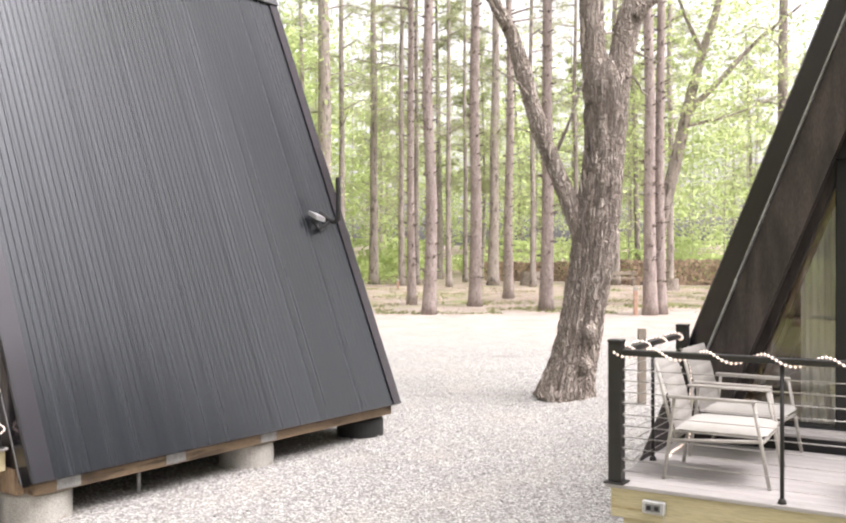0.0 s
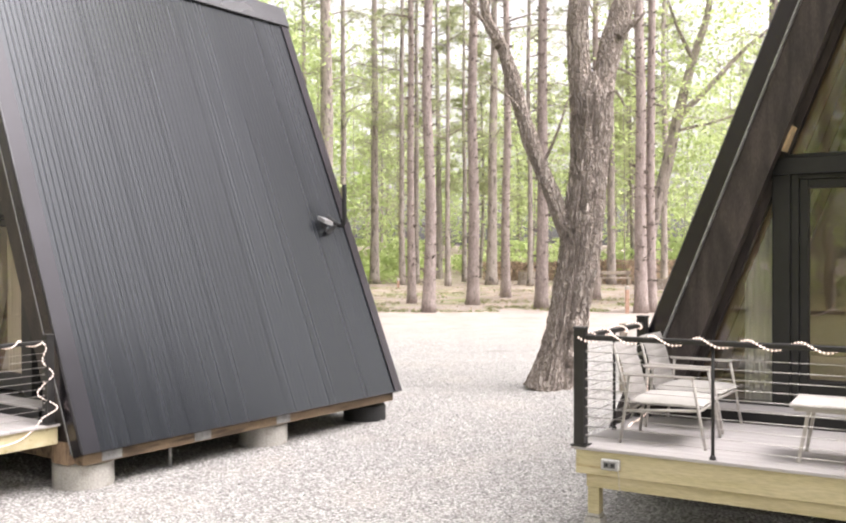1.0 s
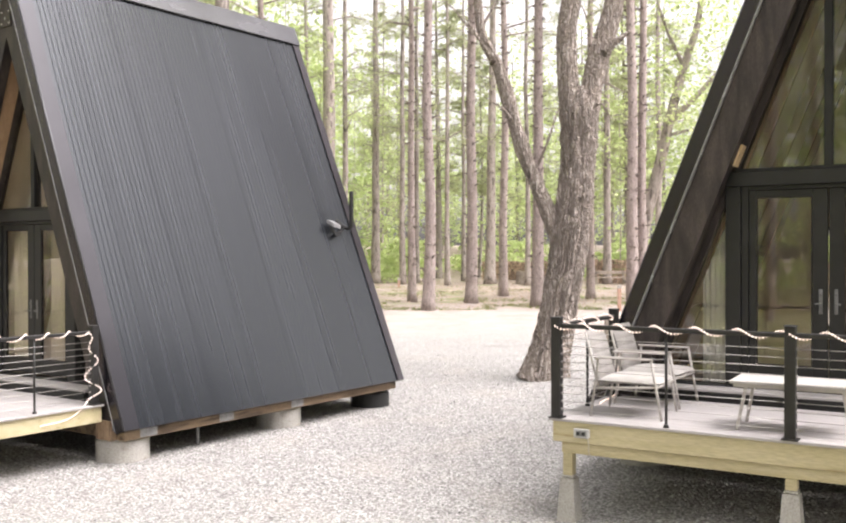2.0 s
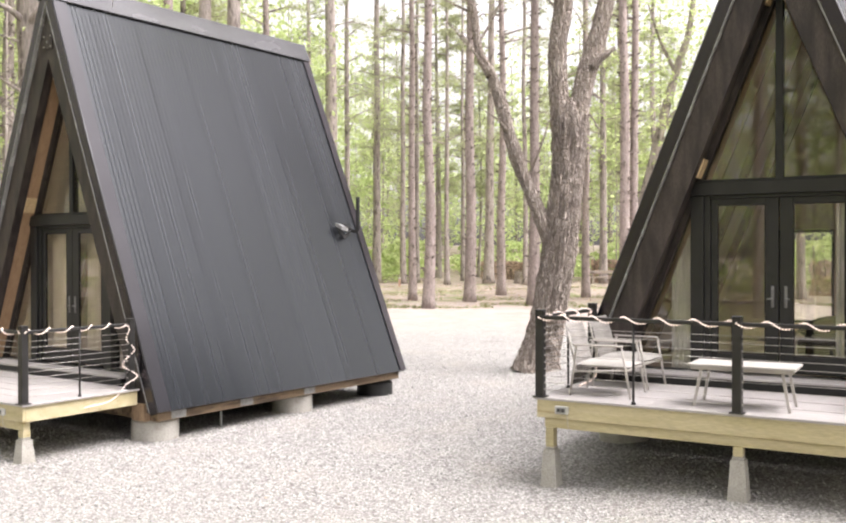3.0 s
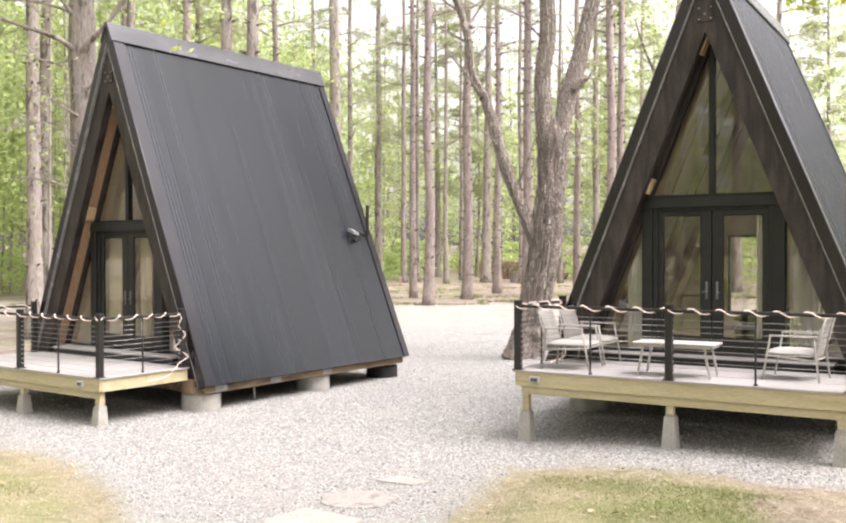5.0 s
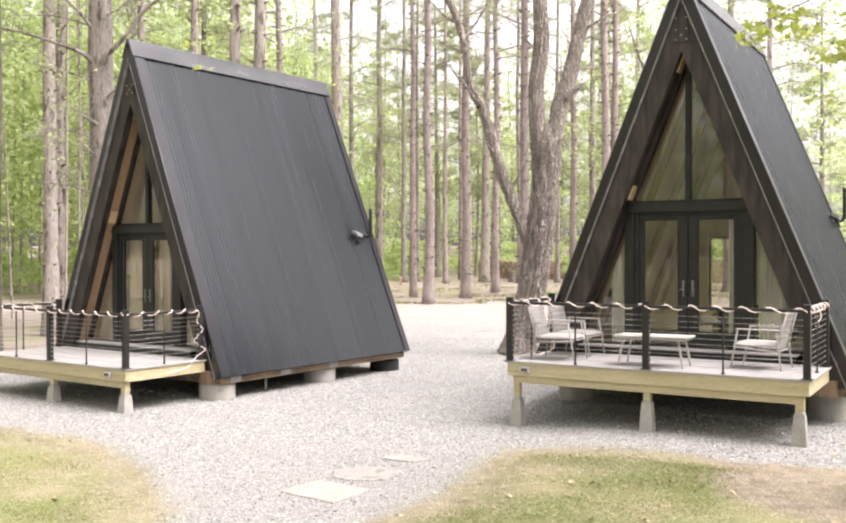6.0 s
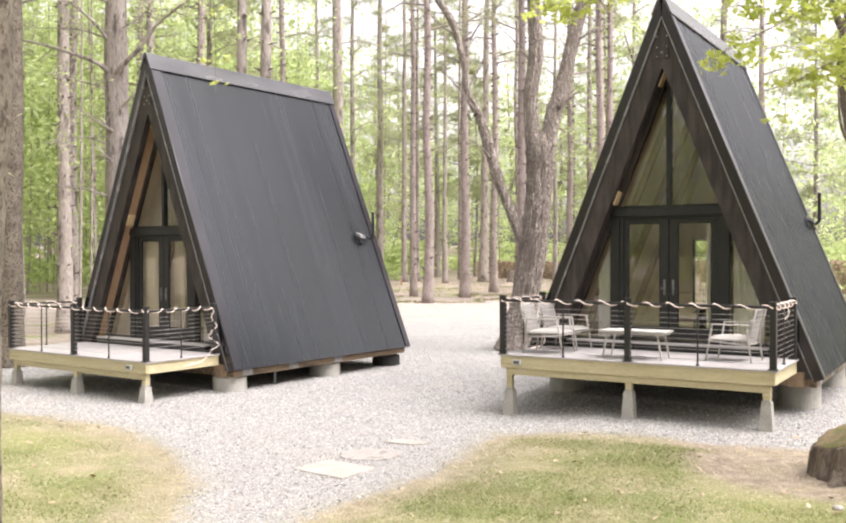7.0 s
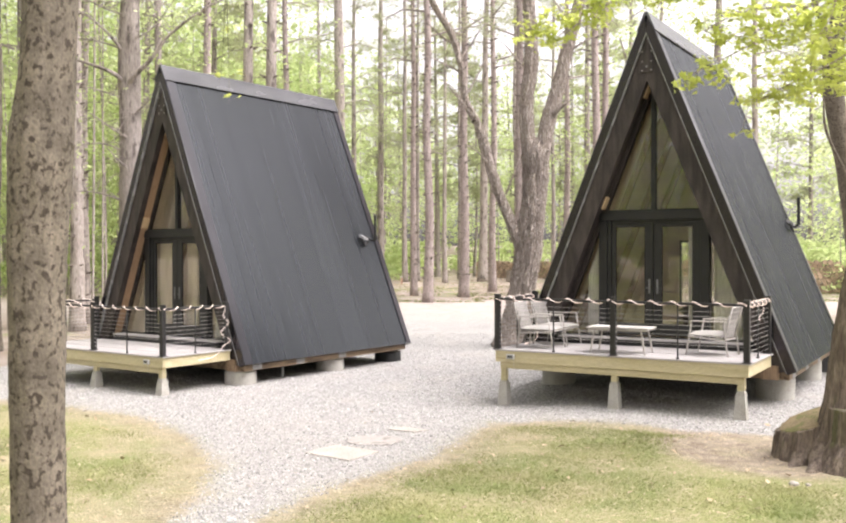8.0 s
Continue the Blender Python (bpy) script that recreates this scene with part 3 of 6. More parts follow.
def roof_sheet(side, y0, y1):
    """One ribbed sheet, ridge to eave, as a solid; its near side rides over the sheet before it."""
    shape = Shape()
    ribs = max(1, int(round((y1 - y0) / 0.0768)))
    profile = ((0.0, 0.0), (0.58, 0.0), (0.67, 0.0075), (0.83, 0.0075), (0.88, 0.0))
    pts = []
    for i in range(ribs):
        for u, high in profile:
            k = (i + u) / ribs
            pts.append((y0 + (y1 - y0) * k, -0.004 - high - 0.0035 * (1 - k)))
    pts.append((y1, -0.004))
    n = len(pts) - 1
    body = []
    for y, d in pts:
        for s in (0.03, SLOPE):
            body.append(on_slope(side, s, d, y))
            body.append(on_slope(side, s, 0.012, y))
    faces = []
    for i in range(n):
        a, b = 4 * i, 4 * i + 4
        faces += [(a, a + 2, b + 2, b), (a + 1, b + 1, b + 3, a + 3), (a, b, b + 1, a + 1), (a + 2, a + 3, b + 3, b + 2)]
    faces += [(0, 1, 3, 2), (4 * n, 4 * n + 2, 4 * n + 3, 4 * n + 1)]
    if side > 0:
        faces = [f[::-1] for f in faces]
    return shape.add(body, faces)


def curtain(x0, x1, y, folds, z0, top):
    shape = Shape()
    n = folds * 8
    pts = []
    for i in range(n + 1):
        x = x0 + (x1 - x0) * i / n
        w = 0.03 * math.sin(2 * math.pi * i / 8) + 0.012 * math.sin(i * 1.7)
        for k in range(7):
            z = z0 + (max(top(x), z0 + 0.05) - z0) * k / 6
            pts += [(x, y + w * (1 - 0.25 * k / 6), z), (x, y + w * (1 - 0.25 * k / 6) + 0.006, z)]
    faces = []
    for i in range(n):
        for k in range(6):
            a, b = (i * 7 + k) * 2, ((i + 1) * 7 + k) * 2
            faces += [(a, b, b + 2, a + 2), (a + 1, a + 3, b + 3, b + 1)]
    return shape.add(pts, faces)


def door_leaf(cab, side):
    def x(a, b):
        return (a, b) if side > 0 else (-b, -a)
    leaf = Shape()
    for a, b, z0, z1 in ((0.006, 0.155, 1.045, 3.135), (0.725, 0.80, 1.045, 3.135), (0.155, 0.725, 1.045, 1.25), (0.155, 0.725, 3.06, 3.135)):
        leaf.box(*x(a, b), 2.175, 2.225, z0, z1, 0.006)
    ob = part("door", leaf, BLACK_PAINT, cab, "black full-glass door leaf")
    pane = part("pane", Shape().box(*x(0.15, 0.73), 2.194, 2.206, 1.245, 3.065), GLASS, ob, "clear glass that mirrors the woods")
    pane.visible_shadow = False
    bead = Shape()
    for a, b, z0, z1 in ((0.155, 0.17, 1.25, 3.06), (0.71, 0.725, 1.25, 3.06), (0.17, 0.71, 1.25, 1.265), (0.17, 0.71, 3.045, 3.06)):
        bead.box(*x(a, b), 2.183, 2.193, z0, z1)
    part("glazing_bead", bead, TRIM, ob)
    grip = Shape()
    cx = side * 0.075
    grip.box(cx - 0.018, cx + 0.018, 2.166, 2.174, 1.82, 2.08, 0.003)
    grip.tube([(cx, 2.175, 1.93), (cx, 2.12, 1.93), (cx + side * 0.05, 2.115, 1.925)], 0.009, 8)
    grip.tube([(cx, 2.175, 2.03), (cx, 2.155, 2.03)], 0.014, 8)
    part("handle", grip, GREY_BOX, ob, "dull grey lever handle", True)


def build_cabin(m, soffit, label, pier_lines, win, drawn):
    cab = thing("cabin", m, label, "cabin", "A-frame cabins")
    rim = 0.415 if drawn else 0.475
    edges = [1.785, 2.40, 3.245, 4.09, 4.935, 5.78, 6.625, 7.40]
    for side in (1, -1):
        for k in range(7):
            part("roof_sheet", roof_sheet(side, edges[k], edges[k + 1] - 0.002), ROOF, cab)
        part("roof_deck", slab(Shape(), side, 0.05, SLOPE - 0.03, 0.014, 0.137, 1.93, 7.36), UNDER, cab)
        front = Shape()
        slab(front, side, 0, SLOPE + 0.01, -0.028, 0.118, 1.735, 1.752)
        part("rake_trim", front, TRIM, cab, "charcoal folded steel rake trim")
        part("rake_flange", slab(Shape(), side, 0, SLOPE + 0.01, -0.030, -0.023, 1.7535, 1.98, False), FLANGE, cab, "smooth charcoal steel flange over the sheets")
        bead = Shape().tube([on_slope(side, 0.05, -0.030, 1.750), on_slope(side, SLOPE, -0.030, 1.750)], 0.013, 8)
        part("rake_hem", bead, HEM, cab, "bright rolled hem of the rake trim", True)
        rear = Shape()
        slab(rear, side, 0, SLOPE + 0.01, -0.028, 0.118, 7.408, 7.425)
        slab(rear, side, 0, SLOPE + 0.01, -0.028, -0.021, 7.26, 7.408, False)
        part("rear_trim", rear, TRIM, cab)
        part("eave_trim", slab(Shape(), side, SLOPE + 0.001, SLOPE + 0.009, -0.012, 0.137, 1.76, 7.40, False), TRIM, cab)
        part("drip_edge", slab(Shape(), side, 0, SLOPE - 0.02, 0.121, 0.133, 1.728, 1.80), DRIP, cab, "thin grey drip edge")
        part("front_rafter", slab(Shape(), side, 0, SLOPE - 0.06, 0.138, 0.44, 1.785, 1.925), BLACK_WOOD, cab, "wide black-stained front rafter")
        part("soffit", slab(Shape(), side, 0, SLOPE - 0.3, 0.30, 0.405, 1.927, 2.138), soffit, cab)
        part("gable_rafter", slab(Shape(), side, 0, SLOPE - 0.3, 0.14, rim, 2.14, 2.27), BLACK_WOOD, cab)
        part("rear_rafter", slab(Shape(), side, 0, SLOPE - 0.06, 0.138, 0.40, 7.24, 7.36), BLACK_WOOD, cab)
        part("lining", slab(Shape(), side, 0, SLOPE - 0.35, 0.15, 0.24, 2.272, 7.238), PLYWOOD if drawn else LINING, cab, "pale board lining")
        for s, w in ((3.32, 0.24), (1.10, 0.30)):
            part("spacer_block", slab(Shape(), side, s, s + w, 0.405, 0.462, 1.93, 2.1, False), PALE_FIR, cab, "raw fir spacer block")
    # ridge cap: a bent sheet over both slopes
    cap = Shape()
    ends = []
    for y in (1.72, 7.44):
        ends.append([on_slope(-1, 0.34, -0.031, y), on_slope(-1, 0.335, -0.052, y), (-0.03, y, APEX + 0.045), (0.03, y, APEX + 0.045),
                     on_slope(1, 0.335, -0.052, y), on_slope(1, 0.34, -0.031, y), (0, y, APEX + 0.005)])
    cap.add(ends[0] + ends[1], [(6, 5, 4, 3, 2, 1, 0), (7, 8, 9, 10, 11, 12, 13)] + [(i, (i + 1) % 7, 7 + (i + 1) % 7, 7 + i) for i in range(7)])
    part("ridge_cap", cap, CAP, cab, "charcoal folded steel ridge cap")
    foam = Shape()
    for side in (1, -1):
        for k in range(69):
            y = 2.02 + k * 0.0768
            p = on_slope(side, 0.335, -0.022, y)
            foam.box(p[0] - 0.009, p[0] + 0.009, y - 0.016, y + 0.016, p[2] - 0.012, p[2] + 0.012)
    part("closure_strip", foam, RUBBER, cab, "black toothed foam closure under the cap")["kind"] = "stuff"
    gusset = Shape()
    gusset.prism([(-0.125, 5.82), (0.125, 5.82), (0.10, 6.24), (-0.10, 6.24)], 1.77, 1.784)
    part("apex_plate", gusset, BLACK_WOOD, cab)
    bolts = Shape()
    for bx in (-0.085, 0.085):
        for bz in (5.86, 6.02, 6.2):
            bolts.lathe([(0.013, 0), (0.009, 0.012)], 8, (bx, 0, 0))
            for i in range(len(bolts.v) - 16, len(bolts.v)):
                x, y, z = bolts.v[i]
                bolts.v[i] = (x, 1.769 - z, bz + y)
    part("bolts", bolts, CABLE, cab, "six bright steel bolt heads")["kind"] = "stuff"
    ring = Shape().lathe([(0.022, 0), (0.018, 0.012)], 14)
    ring.v = [(x, 1.769 - z, 5.93 + y) for x, y, z in ring.v]
    part("bolt_washer", ring, GREY_BOX, cab)
    # gable wall
    part("header", Shape().box(-1.03, 1.03, 2.09, 2.285, 3.18, 3.34, 0.008), BLACK_PAINT, cab, "black header beam")
    for side in (1, -1):
        a, b = (0.875, 1.035) if side > 0 else (-1.035, -0.875)
        part("post", Shape().box(a, b, 2.11, 2.28, 0.98, 3.178, 0.008), BLACK_PAINT, cab)
        a, b = (0.802, 0.873) if side > 0 else (-0.873, -0.802)
        part("door_jamb", Shape().box(a, b, 2.15, 2.26, 0.98, 3.178, 0.004), BLACK_PAINT, cab)
        door_leaf(cab, side)
        t = inner_x(3.36, rim - 0.005) - 0.02
        tri = [(0.045, 3.36), (t, 3.36), (0.045, APEX - (rim + 0.015) / math.cos(PITCH) - 0.12)]
        if side < 0:
            tri = [(-x, z) for x, z in tri][::-1]
        w = part("window_pane", Shape().prism(tri, 2.196, 2.208), GLASS, cab, "tall triangular gable pane")
        w.visible_shadow = False
        low = inner_x(1.02, rim - 0.005) - 0.01
        tri = [(1.037, 1.02), (low, 1.02), (1.037, 1.02 + (low - 1.037) * math.tan(PITCH))]
        if side < 0:
            tri = [(-x, z) for x, z in tri][::-1]
        w = part("side_light", Shape().prism(tri, 2.196, 2.208), GLASS, cab, "triangular side pane beside the doors")
        w.visible_shadow = False
    part("door_head", Shape().box(-0.80, 0.80, 2.15, 2.26, 3.137, 3.178, 0.004), BLACK_PAINT, cab)
    part("mullion", Shape().box(-0.043, 0.043, 2.15, 2.27, 3.345, APEX - 0.5 / math.cos(PITCH), 0.006), BLACK_PAINT, cab)
    part("pane_sill", Shape().box(-0.93, 0.93, 2.13, 2.28, 3.343, 3.372, 0.004), BLACK_PAINT, cab)
    part("threshold", Shape().box(-1.95, 1.95, 2.10, 2.29, 0.90, 1.018, 0.006), BLACK_PAINT, cab)
    # rear wall round a window, as strips that leave the opening free
    for name, y0, y1, mt, d in (("rear_wall", 7.14, 7.235, BLACK_WOOD, 0.14), ("rear_lining", 7.09, 7.136, LINING, 0.25)):
        wall = Shape()
        e = lambda z: inner_x(z, d)
        wall.prism([(-e(0.92), 0.92), (e(0.92), 0.92), (e(win[2]), win[2]), (-e(win[2]), win[2])], y0, y1)
        wall.prism([(-e(win[3]), win[3]), (e(win[3]), win[3]), (e(3.3), 3.3), (-e(3.3), 3.3)], y0, y1)
        wall.prism([(-e(win[2]), win[2]), (win[0], win[2]), (win[0], win[3]), (-e(win[3]), win[3])], y0, y1)
        wall.prism([(win[1], win[2]), (e(win[2]), win[2]), (e(win[3]), win[3]), (win[1], win[3])], y0, y1)
        part(name, wall, mt, cab)
    sash = Shape()
    for a, b, z0, z1 in ((win[0], win[0] + 0.05, win[2], win[3]), (win[1] - 0.05, win[1], win[2], win[3]), (win[0] + 0.05, win[1] - 0.05, win[2], win[2] + 0.05), (win[0] + 0.05, win[1] - 0.05, win[3] - 0.05, win[3])):
        sash.box(a, b, 7.12, 7.2, z0, z1, 0.004)
    rear = part("rear_window", sash, BLACK_PAINT, cab, "black-framed rear window")
    part("pane", Shape().box(win[0] + 0.045, win[1] - 0.045, 7.15, 7.16, win[2] + 0.045, win[3] - 0.045), GLASS, rear).visible_shadow = False
    part("rear_mullion", Shape().box(-0.04, 0.04, 7.12, 7.2, 3.3, APEX - 0.44 / math.cos(PITCH), 0.004), BLACK_PAINT, cab)
    # unseen gable glazing, added only to let more daylight into the room
    if drawn:
        part("added_gable_pane", Shape().prism([(-inner_x(3.3, 0.38), 3.3), (inner_x(3.3, 0.38), 3.3), (0, APEX - 0.38 / math.cos(PITCH))], 7.15, 7.16), GLASS, cab).visible_shadow = False
    if not drawn:
        part("rear_lining", Shape().prism([(-inner_x(3.302, 0.26), 3.302), (inner_x(3.302, 0.26), 3.302), (0, APEX - 0.30 / math.cos(PITCH))], 7.09, 7.118), LINING, cab)
        part("rear_wall", Shape().prism([(-inner_x(3.302, 0.16), 3.302), (inner_x(3.302, 0.16), 3.302), (0, APEX - 0.20 / math.cos(PITCH))], 7.205, 7.235), BLACK_WOOD, cab)
    for side in (1, -1):
        for y in (3.4, 4.7, 6.0):
            part("inner_rafter", slab(Shape(), side, 0, SLOPE - 0.4, 0.242, 0.36, y, y + 0.09), TAN_WOOD, cab, "raw fir rafter")
    # inside
    part("inner_floor", Shape().box(-2.0, 2.0, 2.30, 7.08, 0.93, 0.985), FLOORING, cab)
    top = lambda x: min(2.98, APEX - 0.52 / math.cos(PITCH) - abs(x) * math.tan(PITCH))
    part("curtain", curtain(-1.33, -1.06, 2.33, 5, 1.0, top), CURTAIN, cab, "off-white pleated curtain", True)
    part("curtain", curtain(1.06, 1.55, 2.33, 7, 1.0, top), CURTAIN, cab, "off-white pleated curtain", True)
    part("curtain", curtain(0.60, 0.74, 2.35, 3, 1.0, lambda x: 3.05), CURTAIN, cab, "off-white pleated curtain", True)
    if drawn:
        for x0, x1, k in ((-0.78, -0.14, 9), (0.14, 0.46, 5)):
            part("curtain", curtain(x0, x1, 2.35, k, 1.0, lambda x: 3.06), LINEN, cab, "tan linen curtain drawn behind a door", True)
        part("curtain", curtain(-1.85, -1.36, 2.33, 6, 1.0, top), LINEN, cab, "tan linen curtain", True)
    # timber base
    for side in (1, -1):
        a, b = (2.30, 2.44) if side > 0 else (-2.44, -2.30)
        part("sill_beam", Shape().box(a, b, 1.84, 7.34, 0.425, 0.60, 0.008), BEAM, cab, "weathered timber sill beam")
        for y in (2.2, 3.5, 4.9):
            x = (2.442, 2.45) if side > 0 else (-2.45, -2.442)
            part("strap_plate", Shape().box(*x, y - 0.13, y + 0.13, 0.44, 0.55, 0.002), GALV, cab, "galvanised strap plate")
    for side in (1, -1):
        a, b = (1.98, 2.27) if side > 0 else (-2.27, -1.98)
        part("corner_block", Shape().box(a, b, 1.758, 1.858, 0.424, 0.665, 0.006), OLD_FIR, cab, "short raw timber block on a footing")
    part("front_beam", Shape().box(-2.298, 2.298, 1.86, 2.0, 0.425, 0.60, 0.008), BEAM, cab)
    part("rear_beam", Shape().box(-2.298, 2.298, 7.18, 7.32, 0.425, 0.60, 0.008), BEAM, cab)
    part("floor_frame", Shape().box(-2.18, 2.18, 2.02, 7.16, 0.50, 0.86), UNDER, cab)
    part("skirt_board", Shape().box(-2.12, 2.12, 1.93, 2.018, 0.602, 0.895, 0.004), BLACK_WOOD, cab)
    # drain and roof fittings
    part("drain_pipe", Shape().tube([(2.2, 3.2, 0.5), (2.2, 3.2, 0.12)], 0.022, 8), GALV, cab, "thin grey drain pipe", True)
    vent = [(1.40, 6.98, 3.30), (1.58, 7.02, 3.17), (1.66, 7.05, 3.155), (1.70, 7.06, 3.21), (1.70, 7.06, 3.79)]
    part("vent_pipe", Shape().tube(curve_through(vent, 0.04), 0.036, 12), RUBBER, cab, "black J-shaped vent pipe", True)
    lamp = Shape()
    lamp.hexa([(1.52, 6.62, 3.24), (1.66, 6.64, 3.17), (1.66, 6.82, 3.14), (1.52, 6.80, 3.21), (1.53, 6.62, 3.30), (1.67, 6.64, 3.23), (1.67, 6.82, 3.20), (1.53, 6.80, 3.27)])
    part("roof_fixture", lamp, FIXTURE, cab, "small grey box on a bracket")
    wires = Shape()
    for k in range(4):
        wires.tube(curve_through([(1.58, 6.6 + 0.05 * k, 3.2), (1.62 + 0.02 * k, 6.68, 3.08 - 0.02 * k), (1.58, 6.8 + 0.04 * k, 3.07), (1.6, 6.98, 3.16)], 0.04), 0.009, 6)
    part("cable", wires, RUBBER, cab, "loops of black cable", True)
    # footings
    for side in (1, -1):
        for k, y in enumerate(pier_lines):
            w = m @ Vector((side * 2.06, y, 0))
            base = float(ground_z(w.x, w.y)) - 0.05
            h = m.translation.z + 0.422 - base
            r = 0.33
            dark = k == len(pier_lines) - 1
            prof = [(r * 0.99, 0), (r, 0.05), (r, h - 0.03), (r - 0.025, h)]
            if dark:
                prof = [(r * 0.96, 0), (r, 0.04), (r, h - 0.075), (r * 0.95, h - 0.05), (r * 0.5, h - 0.05), (r * 0.5, h)]
            solo("footing", Shape().lathe(prof, 36, rough=0.012), RUBBER if dark else CONCRETE, pose(w.x, w.y, base),
                 "round black rubber-clad footing under a cabin corner" if dark else "round cast concrete footing under a cabin beam", "footing", "cabin footings", smooth=False)
    return cab


build_cabin(CABIN_R, BLACK_WOOD, "black A-frame cabin with corrugated roof and furnished front deck", (2.62, 5.6, 7.1), (-0.94, -0.05, 1.30, 2.86), False)
# its rear window is widened out of sight to brighten the inside
build_cabin(CABIN_L, TAN_WOOD, "black A-frame cabin with raw wood soffit and an empty deck", (2.10, 4.9, 7.1), (-1.0, 1.25, 1.10, 2.95), True)


# a made bed behind the glass of the furnished cabin
bed = thing("bed", CABIN_R @ pose(0.55, 5.2, 0.986), "low bed with a dark blanket inside the cabin", "bed")
part("base", Shape().box(-0.7, 0.7, -0.95, 0.95, 0, 0.28, 0.02), UNDER, bed)


# ---- decks, railings and what stands on them ----
def build_deck(m, label, rise, shift):
    deck = thing("deck", m, label, "deck", "cabin decks")
    n = 12
    w = 1.735 / n
    board = Shape().box(-2.194, 2.194, 0, w - 0.003, -0.026, 0, 0.003).mesh("deck_board", COMPOSITE)
    for k in range(n):
        b = part("deck_board", board, COMPOSITE, deck)
        b.location = (0, k * w, DECK_Z)
    part("rim_joist", Shape().box(-2.16, 2.16, 0.02, 0.06, 0.655, DECK_Z - 0.027, 0.004), PINE, deck, "yellowish treated pine rim joist")
    for side in (1, -1):
        a, b = (2.12, 2.16) if side > 0 else (-2.16, -2.12)
        part("side_joist", Shape().box(a, b, 0.062, 1.72, 0.655, DECK_Z - 0.027, 0.004), PINE, deck)
    part("girder", Shape().box(-2.09, 2.09, 0.075, 0.165, 0.54, 0.653, 0.004), PINE, deck, "yellowish treated pine girder")
    part("ledger", Shape().box(-2.118, 2.118, 1.68, 1.72, 0.655, DECK_Z - 0.027, 0.004), PINE, deck)
    joist = Shape().box(-0.019, 0.019, 0.062, 1.678, 0.66, DECK_Z - 0.028).mesh("joist", PINE)
    for k in range(9):
        part("joist", joist, PINE, deck).location = (-1.6 + 0.4 * k, 0, 0)
    for x in (-2.03, 0, 2.03):
        wp = m @ Vector((x, 0.12, 0))
        base = float(ground_z(wp.x, wp.y)) - m.translation.z - 0.04
        pier = Shape()
        b0, b1, top = 0.098, 0.068, base + rise
        pier.hexa([(x - b0, 0.12 - b0, base), (x + b0, 0.12 - b0, base), (x + b0, 0.12 + b0, base), (x - b0, 0.12 + b0, base),
                   (x - b1, 0.12 - b1, top), (x + b1, 0.12 - b1, top), (x + b1, 0.12 + b1, top), (x - b1, 0.12 + b1, top)])
        pier.box(x - b1 + 0.01, x + b1 - 0.01, 0.12 - b1 + 0.01, 0.12 + b1 - 0.01, top, top + 0.03, 0.008)
        part("concrete_pier", pier, CONCRETE, deck, "tapered precast concrete pier")
        part("support_post", Shape().box(x - 0.048, x + 0.048, 0.072, 0.168, top + 0.03, 0.539, 0.004), PINE, deck)
    part("corner_step", Shape().box(1.98, 2.09, 0.07, 0.17, 0.46, 0.539, 0.003), PINE, deck)
    step = Shape()
    for k in range(2):
        step.box(-1.72, 1.72, 1.755 + 0.165 * k, 1.915 + 0.165 * k, DECK_Z + 0.10, DECK_Z + 0.126, 0.003)
    part("step_tread", step, COMPOSITE, deck, "grey composite step below the doors")
    part("step_riser", Shape().box(-1.71, 1.71, 1.775, 1.80, DECK_Z - 0.02, DECK_Z + 0.098), BLACK_PAINT, deck)
    outlet = Shape()
    outlet.box(shift - 0.075, shift + 0.075, -0.028, 0.018, 0.715, 0.80, 0.006)
    ob = part("outlet_box", outlet, PALE_BOX, deck, "pale grey weatherproof outlet box")
    part("outlet_cover", Shape().box(shift - 0.05, shift + 0.05, -0.034, -0.029, 0.735, 0.782, 0.002), GREY_BOX, ob, "grey cover plate")
    for k in (-1, 1):
        part("socket", Shape().box(shift + k * 0.026 - 0.014, shift + k * 0.026 + 0.014, -0.037, -0.0345, 0.745, 0.772, 0.001), RUBBER, ob, "dark socket")
    part("cord", Shape().tube(curve_through([(shift + 0.065, -0.02, 0.72), (shift + 0.08, -0.03, 0.66), (shift + 0.075, -0.01, 0.58), (shift + 0.095, 0.05, 0.52)], 0.03), 0.0035, 6), CHAIR_METAL, ob, "thin pale power cord", True)
    return deck


